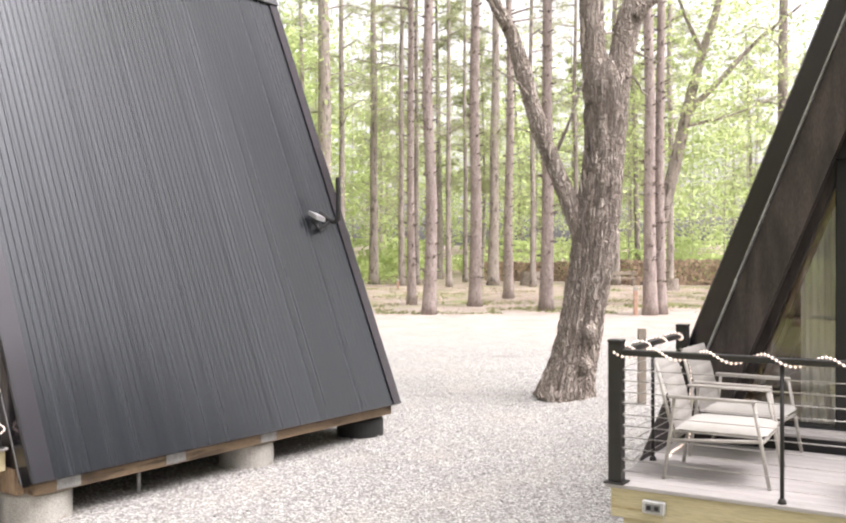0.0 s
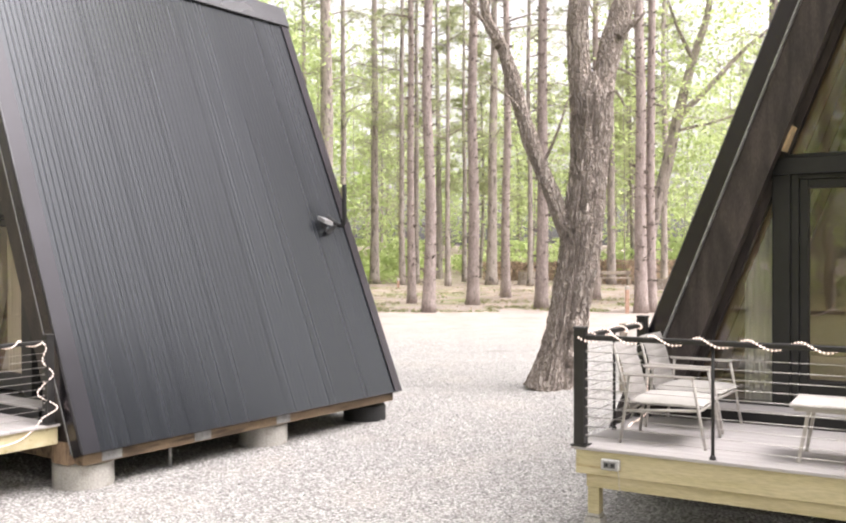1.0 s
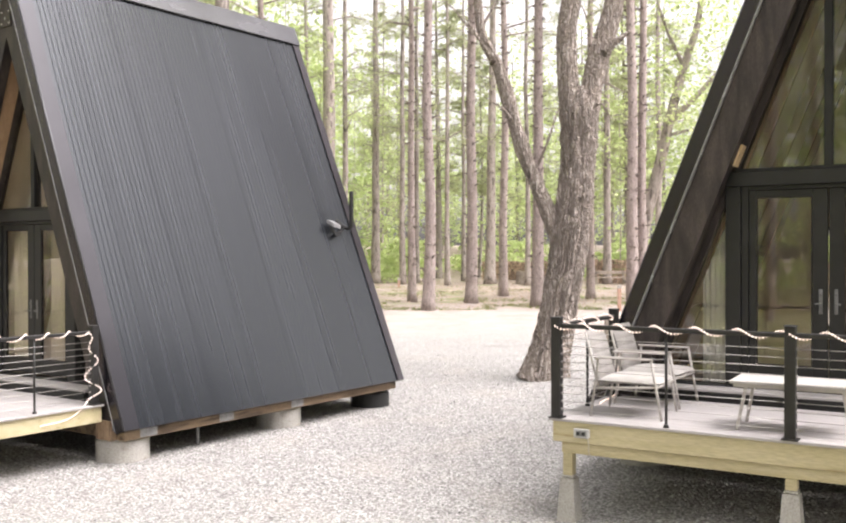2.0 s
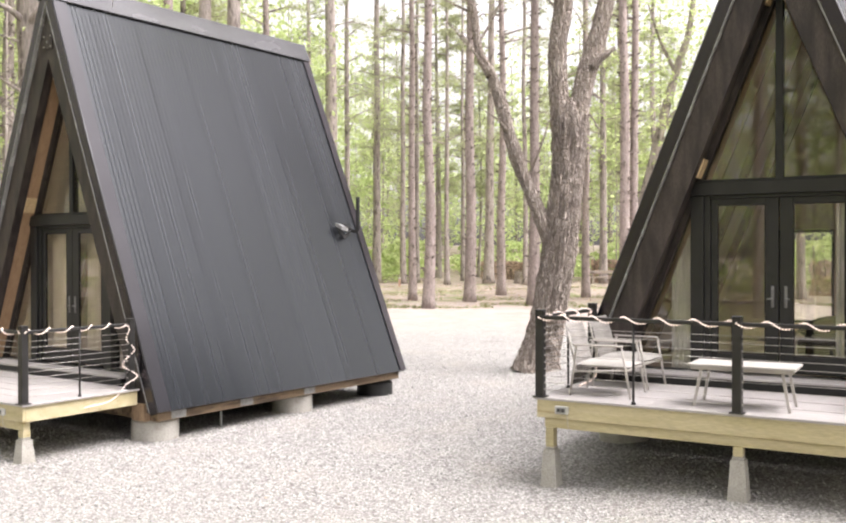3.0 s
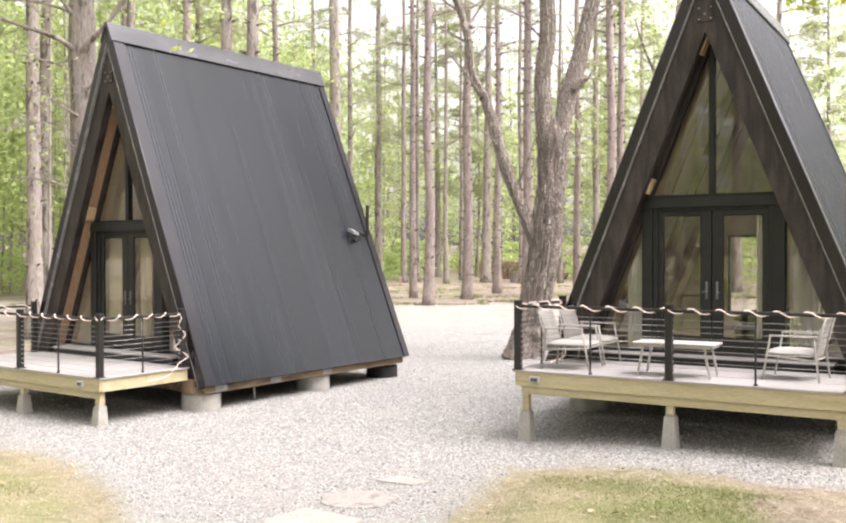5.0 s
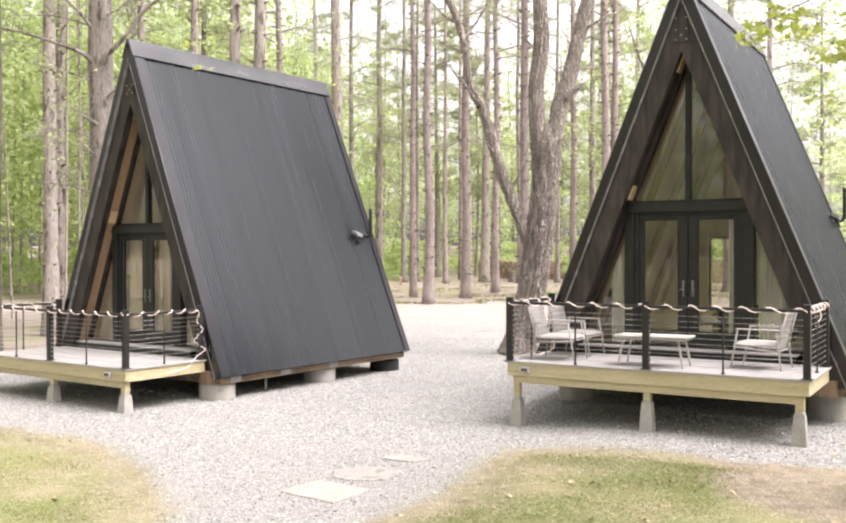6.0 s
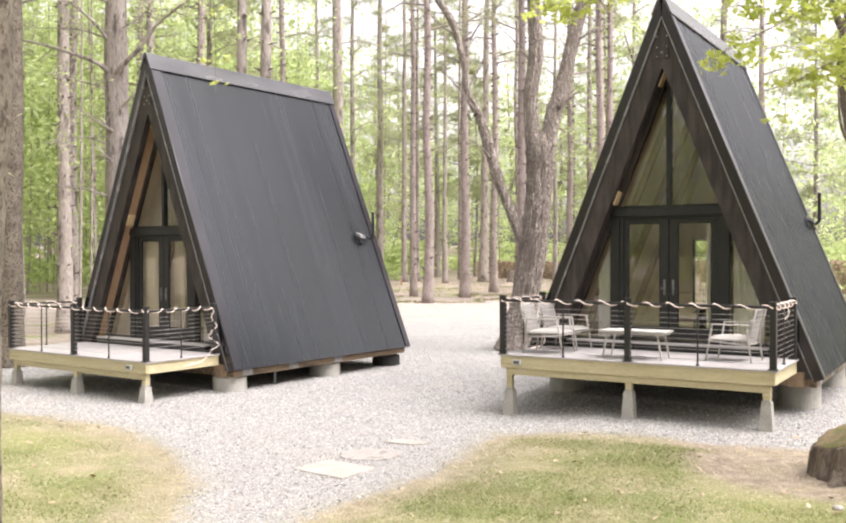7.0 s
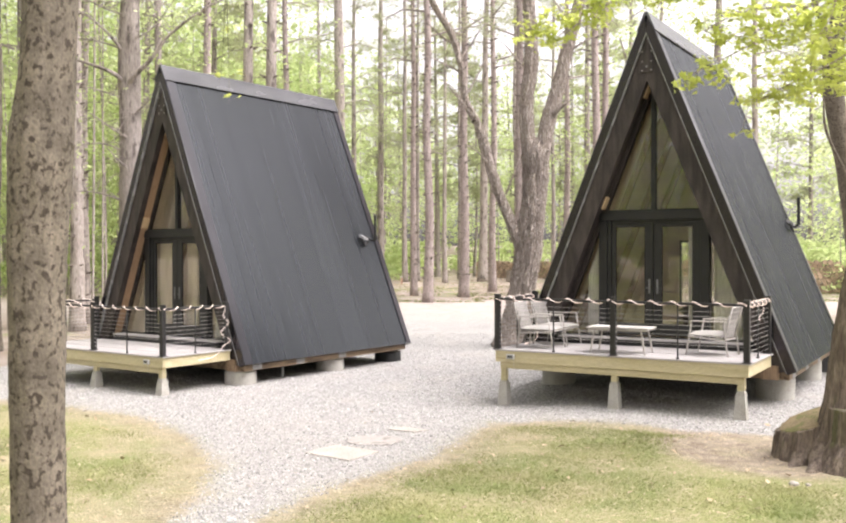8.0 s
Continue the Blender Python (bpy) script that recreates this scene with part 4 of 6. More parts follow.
def build_railing(m, label):
    rail = thing("railing", m, label, "railing", "deck railings")
    w, f, b, top = 2.129, 0.05, 1.63, DECK_Z + 0.97
    spots = [(-w, f), (0, f), (w, f), (w, b), (-w, b)]
    for x, y in spots:
        p = Shape().box(x - 0.045, x + 0.045, y - 0.045, y + 0.045, DECK_Z + 0.012, top - 0.02, 0.004)
        post = part("post", p, RAIL_METAL, rail, "square black metal post")
        part("cap", Shape().box(x - 0.05, x + 0.05, y - 0.05, y + 0.05, top - 0.02, top, 0.006), RAIL_METAL, post)
        part("base_plate", Shape().box(x - 0.07, x + 0.07, y - 0.068, y + 0.07, DECK_Z, DECK_Z + 0.012, 0.003), RAIL_METAL, post)
    runs = [((-w, f), (0, f)), ((0, f), (w, f)), ((w, f), (w, b)), ((-w, f), (-w, b))]
    for (x0, y0), (x1, y1) in runs:
        a, c = Vector((x0, y0, 0)), Vector((x1, y1, 0))
        t = (c - a).normalized() * 0.046
        up = Vector((0, 0, top - 0.085))
        part("top_rail", Shape().bar(a + t + up, c - t + up, 0.06, 0.042, c=0.006), RAIL_METAL, rail)
        mid = (a + c) / 2
        bal = Shape().tube([mid + Vector((0, 0, DECK_Z + 0.02)), mid + Vector((0, 0, top - 0.106))], 0.013, 10)
        bal.lathe([(0.028, 0), (0.024, 0.02), (0.014, 0.035)], 10, (mid.x, mid.y, DECK_Z))
        part("baluster", bal, RAIL_METAL, rail, "slim black metal baluster", True)
        for k in range(10):
            z = DECK_Z + 0.085 + 0.076 * k
            up = Vector((0, 0, z))
            cable = Shape().tube([a + t + up, (a + c) / 2 + up - Vector((0, 0, 0.002)), c - t + up], 0.0032, 6)
            part("cable", cable, CABLE, rail, smooth=True)
        studs = Shape()
        for k in range(10):
            z = DECK_Z + 0.085 + 0.076 * k
            for q, s in ((a, 1), (c, -1)):
                e = q + t * s + Vector((0, 0, z))
                studs.tube([e, e + t * s * 0.25], 0.010, 6)
        part("cable_fittings", studs, CABLE, rail, "steel cable end fittings")["kind"] = "stuff"
    return rail


def wound(a, c, turns, radius, sense=-1, z=0.0):
    """A line wound loosely round a rail from a to c."""
    a, c = Vector(a), Vector(c)
    t = (c - a).normalized()
    s = t.cross(Vector((0, 0, 1)))
    out = []
    n = int(turns * 14)
    for i in range(n + 1):
        k = i / n
        g = 2 * math.pi * turns * k + 0.35 * math.sin(k * 9)
        q = a.lerp(c, k) + s * (0.047 * math.cos(g)) + Vector((0, 0, z + sense * radius * math.sin(g)))
        out.append(q)
    return out


def build_rope(m, label, path):
    """A rope light: the sleeve and its row of small lamps."""
    rope = thing("string_lights", m, label, "string lights", "deck string lights")
    line = curve_through([tuple(p) for p in path], 0.03)
    part("sleeve", Shape().tube(line, 0.0042, 6), SLEEVE, rope, "clear plastic sleeve", True)
    beads = Shape()
    for i in range(len(line)):
        x, y, z = line[i]
        beads.lathe([(0.004, -0.009), (0.008, 0), (0.004, 0.009)], 6, (x, y, z))
    part("bulb", beads, WHITE_ROPE, rope, "small warm white bulbs along the sleeve")["kind"] = "stuff"
    return rope


RAIL_Z = DECK_Z + 0.97 - 0.085
for m, who in ((CABIN_R, "R"), (CABIN_L, "L")):
    tail = "in front of a black cabin"
    build_deck(m, "grey composite deck on pine framing " + ("with white furniture" if who == "R" else "with nothing on it"), 0.45 if who == "R" else 0.33, -1.855 if who == "R" else 1.72)
    build_railing(m, "black metal railing with steel cables round a " + ("furnished deck" if who == "R" else "bare deck"))
    w, f, b = 2.129, 0.05, 1.63
    if who == "R":
        path = [Vector((x, y, DECK_Z + z)) for x, y, z in ((-2.05, 1.0, 0.012), (-2.08, 1.2, 0.012), (-2.07, 1.38, 0.02), (-2.04, 1.52, 0.09), (-2.06, 1.56, 0.3), (-2.04, 1.55, 0.6))]
        path += wound((-w, b, RAIL_Z), (-w, f, RAIL_Z), 4, 0.034) + wound((-w, f, RAIL_Z), (w, f, RAIL_Z), 12, 0.034) + wound((w, f, RAIL_Z), (w, b - 0.05, RAIL_Z), 5, 0.045)
        e = Vector((w - 0.06, b - 0.10, RAIL_Z))
        path += [e + Vector(q) for q in ((0, 0, -0.05), (0.02, -0.05, -0.16), (-0.03, -0.14, -0.26), (-0.02, -0.2, -0.3))]
        build_rope(m, "white rope lights wound round the rail with a drooping end", path)
    else:
        path = wound((-w, b, RAIL_Z), (-w, f, RAIL_Z), 4, 0.034) + wound((-w, f, RAIL_Z), (w, f, RAIL_Z), 12, 0.034) + wound((w, f, RAIL_Z), (w, b - 0.1, RAIL_Z), 5, 0.034, 1)
        e = Vector((w, b, RAIL_Z))
        path += [e + Vector(q) for q in ((0.06, -0.06, -0.06), (0.02, -0.08, -0.2), (0.06, 0.02, -0.34), (0.02, -0.08, -0.46), (-0.0, -0.12, -0.56),
                                         (0.07, 0.06, -0.70), (0.05, -0.10, -0.80), (0.05, -0.2, -0.9), (0.06, -0.4, -1.0), (0.06, -0.75, -1.03))]
        build_rope(m, "white rope lights wound round the rail and hanging down a corner", path)


def padded_shape(x0, x1, y0, y1, z0, z1, nx=10, ny=10, puff=0.03):
    """A soft cushion: fuller in the middle, rounded at the rim."""
    shape = Shape()
    pts, faces = [], []
    for top in (1, 0):
        for i in range(nx + 1):
            for j in range(ny + 1):
                u, v = i / nx, j / ny
                e = (1 - (2 * u - 1) ** 6) * (1 - (2 * v - 1) ** 6)
                mid = (z0 + z1) / 2
                z = mid + (1 if top else -1) * ((z1 - z0) / 2) * (e ** 0.4) + (puff * e * (1 - 0.3 * abs(2 * u - 1)) if top else 0)
                pts.append((x0 + (x1 - x0) * u, y0 + (y1 - y0) * v, z + 0.004 * noise.noise((u * 5, v * 5, z0))))
    k = (nx + 1) * (ny + 1)
    for i in range(nx):
        for j in range(ny):
            a = i * (ny + 1) + j
            q = (a, a + ny + 1, a + ny + 2, a + 1)
            faces += [q, tuple(k + x for x in q[::-1])]
    return shape.add(pts, faces)


def build_chair(m, label):
    """Origin under the middle of the seat; the chair faces +x."""
    chair = thing("lounge_chair", m, label, "chair", "deck lounge chairs")
    for s in (-1, 1):
        y = s * 0.30
        part("front_leg", Shape().tube([(0.37, y, 0), (0.27, y, 0.56)], 0.013, 8), CHAIR_METAL, chair, smooth=True)
        part("rear_leg", Shape().tube([(-0.32, y, 0), (-0.265, y * 0.97, 0.40), (-0.25, y * 0.97, 0.56)], 0.013, 8), CHAIR_METAL, chair, smooth=True)
        part("armrest", Shape().box(-0.29, 0.285, y - 0.022, y + 0.022, 0.56, 0.58, 0.006), CHAIR_METAL, chair, "slim pale armrest")
        part("seat_rail", Shape().tube([(0.33, y * 0.96, 0.31), (-0.27, y * 0.96, 0.27)], 0.013, 8), CHAIR_METAL, chair, smooth=True)
        part("back_upright", Shape().tube([(-0.25, y * 0.9, 0.27), (-0.385, y * 0.88, 0.80)], 0.012, 8), CHAIR_METAL, chair, smooth=True)
    part("cross_rail", Shape().tube([(0.33, -0.29, 0.31), (0.33, 0.29, 0.31)], 0.013, 8), CHAIR_METAL, chair, smooth=True)
    part("cross_rail", Shape().tube([(-0.26, -0.29, 0.27), (-0.26, 0.29, 0.27)], 0.013, 8), CHAIR_METAL, chair, smooth=True)
    part("cross_rail", Shape().tube([(-0.385, -0.264, 0.80), (-0.385, 0.264, 0.80)], 0.012, 8), CHAIR_METAL, chair, smooth=True)
    back = padded_shape(0, 0.55, -0.265, 0.265, -0.02, 0.02, 64, 8, 0.0)
    pts = []
    for x, y, z in back.v:
        u = x / 0.55
        ridge = 0.62 + 0.5 * abs(math.sin(math.pi * 7 * u)) ** 0.6
        d = z * ridge + 0.02 * math.sin(math.pi * u)
        pts.append((-0.245 - 0.135 * u + d * 0.96, y, 0.29 + 0.53 * u + d * 0.26))
    back.v = pts
    part("backrest", back, SLING, chair, "padded pale grey backrest with cross seams", True)
    part("seat_cushion", padded_shape(-0.25, 0.35, -0.275, 0.275, 0.315, 0.378, 14, 14, 0.016), CUSHION, chair, "thick off-white seat cushion", True)
    return chair


def build_table(m, label):
    table = thing("coffee_table", m, label, "table")
    part("tabletop", Shape().box(-0.53, 0.53, -0.27, 0.27, 0.415, 0.445, 0.006), CUSHION, table, "plain off-white tabletop")
    part("apron", Shape().box(-0.50, 0.50, -0.25, 0.25, 0.385, 0.414, 0.003), CHAIR_METAL, table)
    for sx in (-1, 1):
        for sy in (-1, 1):
            leg = Shape().bar((sx * 0.47, sy * 0.23, 0.0), (sx * 0.40, sy * 0.21, 0.386), 0.028, 0.028, (0, 1, 0), 0.003)
            part("leg", leg, CHAIR_METAL, table)
    return table


def on_deck(x, y, turn):
    return CABIN_R @ pose(x, y, DECK_Z + 0.001, 0, 0, turn)


build_chair(on_deck(-1.58, 0.62, 3), "pale grey metal lounge chair with off-white cushion, at the deck corner")
build_chair(on_deck(-1.60, 1.40, -2), "pale grey metal lounge chair with off-white cushion, close to the doors")
build_chair(on_deck(1.40, 0.98, 176), "pale grey metal lounge chair facing the other two across a table")
build_table(on_deck(-0.03, 0.52, 2), "low pale grey rectangular coffee table between the lounge chairs")

part("blanket", padded_shape(-0.72, 0.72, -0.97, 0.97, 0.27, 0.52, 12, 14, 0.03), UNDER, bed, "dark rumpled blanket", True)

# ---- trees ----
rng = np.random.default_rng(7)


def leaves(centres, size, up=0.75, narrow=0.62, r=rng):
    """Small four-cornered leaves at the given points; up: how far they lie flat. Returns points and faces."""
    n = len(centres)
    nrm = r.normal(size=(n, 3)) * (1 - up) + np.array([0, 0, up])
    nrm /= np.linalg.norm(nrm, axis=1)[:, None]
    a = np.cross(nrm, r.normal(size=(n, 3)))
    a /= np.linalg.norm(a, axis=1)[:, None]
    b = np.cross(nrm, a)
    s = (size * r.uniform(0.6, 1.3, n))[:, None]
    p = np.stack([centres - a * s * 0.5, centres + b * s * narrow * 0.5 + a * s * 0.05, centres + a * s * 0.5 - nrm * s * 0.12,
                  centres - b * s * narrow * 0.5 + a * s * 0.05], 1)
    return p.reshape(-1, 3), np.arange(n * 4).reshape(n, 4)


def sprays(base, height, spread, count, per, low=0.25, r=rng):
    """Points for flat, layered sprays of leaves round an upright stem."""
    pts = []
    for k in range(count):
        h = height * (low + (1 - low) * r.random() ** 0.8)
        reach = spread * (0.35 + 0.65 * r.random()) * (1.15 - 0.75 * h / height)
        ang = r.uniform(0, 2 * math.pi)
        c = np.array([math.cos(ang) * reach, math.sin(ang) * reach, h])
        size = spread * r.uniform(0.22, 0.5)
        q = r.normal(size=(per, 3)) * np.array([size, size, size * 0.13])
        q[:, 2] -= 0.12 * (q[:, 0] ** 2 + q[:, 1] ** 2) / max(size, 0.1)
        pts.append(q + c)
    return np.concatenate(pts) + np.asarray(base)


def blades(centres, length, width, per, droop=0.0, r=rng):
    """Tufts of thin needles: three-cornered blades out of each point."""
    n = len(centres) * per
    c = np.repeat(centres, per, 0)
    way = r.normal(size=(n, 3))
    way[:, 2] = way[:, 2] * 0.6 - droop
    way /= np.linalg.norm(way, axis=1)[:, None]
    side = np.cross(way, r.normal(size=(n, 3)))
    side /= np.linalg.norm(side, axis=1)[:, None]
    l = (length * r.uniform(0.6, 1.2, n))[:, None]
    p = np.stack([c + side * width, c - side * width, c + way * l], 1)
    return p.reshape(-1, 3), np.arange(n * 3).reshape(n, 3)


def trunk_shape(path, n, step, rough, seed, freq, flare=0.0, tall=0.4, ridge=0.0):
    line = curve_through(path, step)
    radii = line[:, 3].copy()
    z0 = line[0, 2]
    radii *= 1 + flare * np.exp(-(line[:, 2] - z0) / 0.35)
    return Shape().tube(line[:, :3], radii, n, rough, seed, freq, tall, True, ridge)


def stubs(path, every, r, length=0.14, start=1.2):
    """Dead branch stubs in rings up a pine trunk."""
    line = curve_through(path, 0.1)
    shape = Shape()
    z = line[0, 2] + start
    while z < line[-1, 2] - 0.5:
        i = int(np.argmin(abs(line[:, 2] - z)))
        x, y, zz, rad = line[i]
        for k in range(r.integers(3, 7)):
            a = r.uniform(0, 2 * math.pi)
            w = np.array([math.cos(a), math.sin(a), r.uniform(0.05, 0.4)])
            p = np.array([x, y, zz + r.uniform(-0.05, 0.05)])
            ln = length * r.uniform(0.4, 1.5)
            shape.tube([p + w * rad * 0.85, p + w * (rad + ln)], [0.036, 0.016], 5)
        z += every * r.uniform(0.7, 1.3)
    return shape


def pine_boughs(x, y, z0, z1, count, reach, r, tufts=34):
    """Bare limbs and needle tufts for the upper part of a pine. Returns wood and (points, faces)."""
    wood, tips = Shape(), []
    for k in range(count):
        z = z0 + (z1 - z0) * (k + r.random()) / count
        a = r.uniform(0, 2 * math.pi)
        ln = reach * r.uniform(0.45, 1.0) * (1.1 - 0.6 * (z - z0) / (z1 - z0 + 0.1))
        mid = np.array([x + math.cos(a) * ln * 0.5, y + math.sin(a) * ln * 0.5, z + 0.12 * ln])
        end = np.array([x + math.cos(a) * ln, y + math.sin(a) * ln, z + r.uniform(-0.15, 0.25) * ln])
        wood.tube([(x, y, z), mid, end], [0.055, 0.035, 0.012], 5, caps=False)
        t = r.uniform(0.35, 1.05, tufts)[:, None]
        q = np.array([x, y, z]) * (1 - t) ** 2 + 2 * mid * t * (1 - t) + end * t ** 2
        q = q + r.normal(size=(tufts, 3)) * np.array([0.30, 0.30, 0.20]) * ln * 0.5
        tips.append(q)
    return wood, np.concatenate(tips)


def build_pine(x, y, dia, height, label, material, lean=0.0, every=0.42, boughs=10, bough_low=0.5, knots=True, group="standing pines", seg=18):
    z = float(ground_z(x, y)) - 0.1
    ob = thing("pine_tree", pose(0, 0, 0), label, "tree", group)
    r = np.random.default_rng(int(abs(x * 131 + y * 977)) + 3)
    path = [(x, y, z, dia * 0.56)]
    for k in range(1, 7):
        t = k / 6
        path.append((x + lean * t * height + r.normal() * 0.04, y + r.normal() * 0.04, z + t * height, dia * 0.5 * (1 - 0.62 * t)))
    part("trunk", trunk_shape(path, seg, 0.5, 0.05, x, 3.0, 0.25), material, ob, smooth=True)
    if knots:
        part("branch_stub", stubs(path, every, r), KNOT, ob, "dark broken branch stubs")["kind"] = "stuff"
    if boughs:
        top = path[-1]
        wood, tips = pine_boughs(x + lean * height * 0.7, y, z + height * bough_low, z + height * 0.98, boughs, 3.6, r, 46)
        part("bough", wood, material, ob)["kind"] = "stuff"
        part("needles", quick_mesh("needles", *blades(tips, 0.36, 0.012, 7), NEEDLE), NEEDLE, ob, "dull green pine needles")["kind"] = "stuff"
    return ob


# the old forked maple between the cabins
def build_maple():
    ob = thing("maple_tree", pose(0, 0, 0), "old forked maple with thick shaggy grey-brown bark", "tree")
    stem = [(2.44, 16.0, -0.12, 0.46), (2.52, 16.0, 0.3, 0.42), (2.61, 16.0, 0.67, 0.385), (2.75, 16.0, 1.41, 0.365), (2.91, 16.0, 2.34, 0.375), (3.0, 16.0, 3.08, 0.385),
            (3.09, 16.0, 4.01, 0.35), (3.16, 16.0, 4.94, 0.36), (3.18, 16.0, 5.45, 0.33), (3.20, 16.0, 5.80, 0.15)]
    part("trunk", trunk_shape(stem, 170, 0.04, 0.13, 4.0, 3.2, 0.22, 0.25, 0.15), MAPLE_BARK, ob, smooth=True)
    limbs = [
        [(3.02, 16.0, 5.0, 0.25), (2.93, 16.0, 5.85, 0.225), (2.91, 16.0, 6.9, 0.205), (3.03, 16.0, 7.86, 0.20), (2.95, 16.0, 9.67, 0.17), (2.7, 16.2, 12.5, 0.12), (2.8, 16.3, 16, 0.05)],
        [(3.28, 16.0, 5.0, 0.25), (3.42, 16.0, 5.85, 0.215), (3.56, 16.0, 6.45, 0.22), (3.80, 16.0, 7.25, 0.195), (4.08, 16.0, 8.46, 0.18), (4.4, 16.0, 9.67, 0.16), (5.0, 15.9, 12.5, 0.11), (5.2, 15.8, 16, 0.05)],
        [(2.90, 15.98, 2.45, 0.18), (2.64, 15.95, 2.98, 0.172), (2.34, 15.95, 3.72, 0.152), (2.12, 15.93, 4.24, 0.142), (1.99, 15.93, 4.62, 0.158), (1.86, 15.95, 5.02, 0.136), (1.72, 15.95, 5.55, 0.152), (1.55, 15.95, 6.12, 0.122), (1.42, 15.95, 6.40, 0.118), (1.20, 15.95, 6.85, 0.098),
         (1.08, 15.95, 7.71, 0.092), (0.77, 15.95, 8.76, 0.10), (0.24, 15.95, 9.67, 0.085), (-0.6, 15.9, 12, 0.05)],
    ]
    for k, path in enumerate(limbs):
        part("limb", trunk_shape(path, 64, 0.05, 0.13, k * 3.1, 3.5, 0, 0.3, 0.10), MAPLE_BARK, ob, smooth=True)
    for x, z, s in ((2.80, 1.1, 0.2), (2.72, 0.55, 0.2)):
        burl = Shape().tube([(x, 15.75, z - s), (x, 15.68, z), (x, 15.75, z + s)], [s * 0.4, s * 0.75, s * 0.35], 14, 0.3, x, 5.0, 1.0)
        part("burl", burl, MAPLE_BARK, ob, smooth=True)
    spike = [(3.62, 15.85, 6.45, 0.11), (3.78, 15.8, 6.62, 0.085), (3.95, 15.75, 6.72, 0.05), (4.10, 15.72, 6.86, 0.012)]
    part("broken_branch", trunk_shape(spike, 24, 0.04, 0.25, 9.0, 6.0), MAPLE_BARK, ob, "broken grey branch stub", smooth=True)
    for x, yy, z, s in ((1.99, 15.83, 4.66, 0.11), (1.44, 15.87, 6.3, 0.10)):
        part("branch_scar", Shape().tube([(x, yy + 0.06, z - 0.02), (x, yy, z), (x, yy - 0.025, z + 0.01)], [s * 0.9, s * 0.7, s * 0.3], 16, 0.3, x, 6.0, 1.0), STUMP_BARK, ob, "dark healed branch scar", True)
    twigs = Shape()
    r = np.random.default_rng(5)
    for x, z, dx, dz in ((1.5, 6.2, -0.8, 1.1), (1.9, 5.0, -0.7, 0.6), (2.3, 4.2, 0.5, 1.3), (1.2, 7.0, 0.7, 1.2), (1.0, 8.0, 0.8, 1.0), (3.0, 7.6, -0.9, 0.9), (4.2, 8.9, -0.8, 0.9), (4.3, 9.2, 1.2, 0.2), (1.15, 7.6, -1.2, 0.5), (0.9, 8.4, -1.0, 0.7), (1.3, 6.6, -0.9, 0.9), (4.05, 8.2, 1.3, 0.6), (3.35, 5.4, 0.5, -0.3), (3.5, 5.9, 0.55, -0.25)):
        p = [(x, 16.0, z, 0.035), (x + dx * 0.4, 15.9 + r.normal() * 0.2, z + dz * 0.3 + 0.1, 0.025), (x + dx * 0.75, 15.8, z + dz * 0.8, 0.016), (x + dx, 15.8, z + dz, 0.006)]
        line = curve_through(p, 0.15)
        twigs.tube(line[:, :3], line[:, 3], 6)
    part("twig", twigs, MAPLE_BARK, ob, "bare thin side branches")["kind"] = "stuff"
    tips = np.concatenate([sprays((x, 16, 0), z, 2.6, 16, 40, 0.72, r) for x, z in ((2.6, 17.5), (5.3, 17.5), (-0.6, 14))])
    part("crown", quick_mesh("crown", *leaves(tips, 0.16, 0.6, r=r), SPRING_LEAF), SPRING_LEAF, ob, "young yellow-green leaves")["kind"] = "stuff"
    return ob


build_maple()

# pines that stand clear of the wood: x, y, diameter, height, lean
for x, y, d, h, lean in ((0.21, 33.5, 0.45, 24, 0.0), (-0.48, 39.0, 0.36, 23, -0.002), (2.11, 38.0, 0.50, 25, 0.003), (4.03, 44.0, 0.45, 24, 0.004), (4.62, 35.0, 0.48, 25, 0.004),
                         (8.05, 33.0, 0.46, 24, -0.002), (8.50, 33.25, 0.38, 23, 0.0), (8.05, 42.0, 0.40, 24, 0.0), (-7.36, 39.9, 0.42, 24, 0.0), (-9.26, 29.9, 0.45, 25, 0.0)):
    build_pine(x, y, d, h, "tall red pine with a straight pinkish trunk and branch stubs", RED_PINE, lean)
for x, y, d, h, lean in ((-5.98, 56.0, 1.0, 30, 0.0), (-5.0, 58.0, 0.45, 26, 0.0), (-3.31, 62.0, 0.62, 26, 0.004), (-1.36, 60.0, 0.42, 26, 0.0), (-0.42, 62.0, 0.38, 25, 0.0), (3.0, 66.0, 0.36, 24, 0.0),
                         (4.5, 60.0, 0.70, 27, 0.012), (12.4, 60.0, 0.55, 26, 0.0), (17.4, 45.0, 0.60, 26, 0.006), (17.85, 39.9, 0.40, 24, 0.0), (-7.79, 60.0, 0.42, 25, 0.0), (6.7, 57.0, 0.36, 26, 0.0), (9.6, 58.5, 0.34, 25, 0.0), (14.2, 53.5, 0.40, 26, 0.0), (1.6, 58.0, 0.36, 24, 0.0)):
    build_pine(x, y, d, h, "tall grey-brown pine at the edge of the wood", DARK_PINE, lean, 0.9, 15, 0.36, False)
for x, y, d, h, lean in ((-5.12, 20.94, 0.46, 24, 0.002), (-5.82, 21.0, 0.42, 24, -0.002), (-11.55, 20.9, 0.48, 24, 0.0), (-12.4, 24, 0.42, 24, 0.0), (-10.6, 27, 0.38, 24, 0.0)):
    build_pine(x, y, d, h, "tall straight pine close behind a cabin", DARK_PINE, lean, 0.8, 10, 0.55)


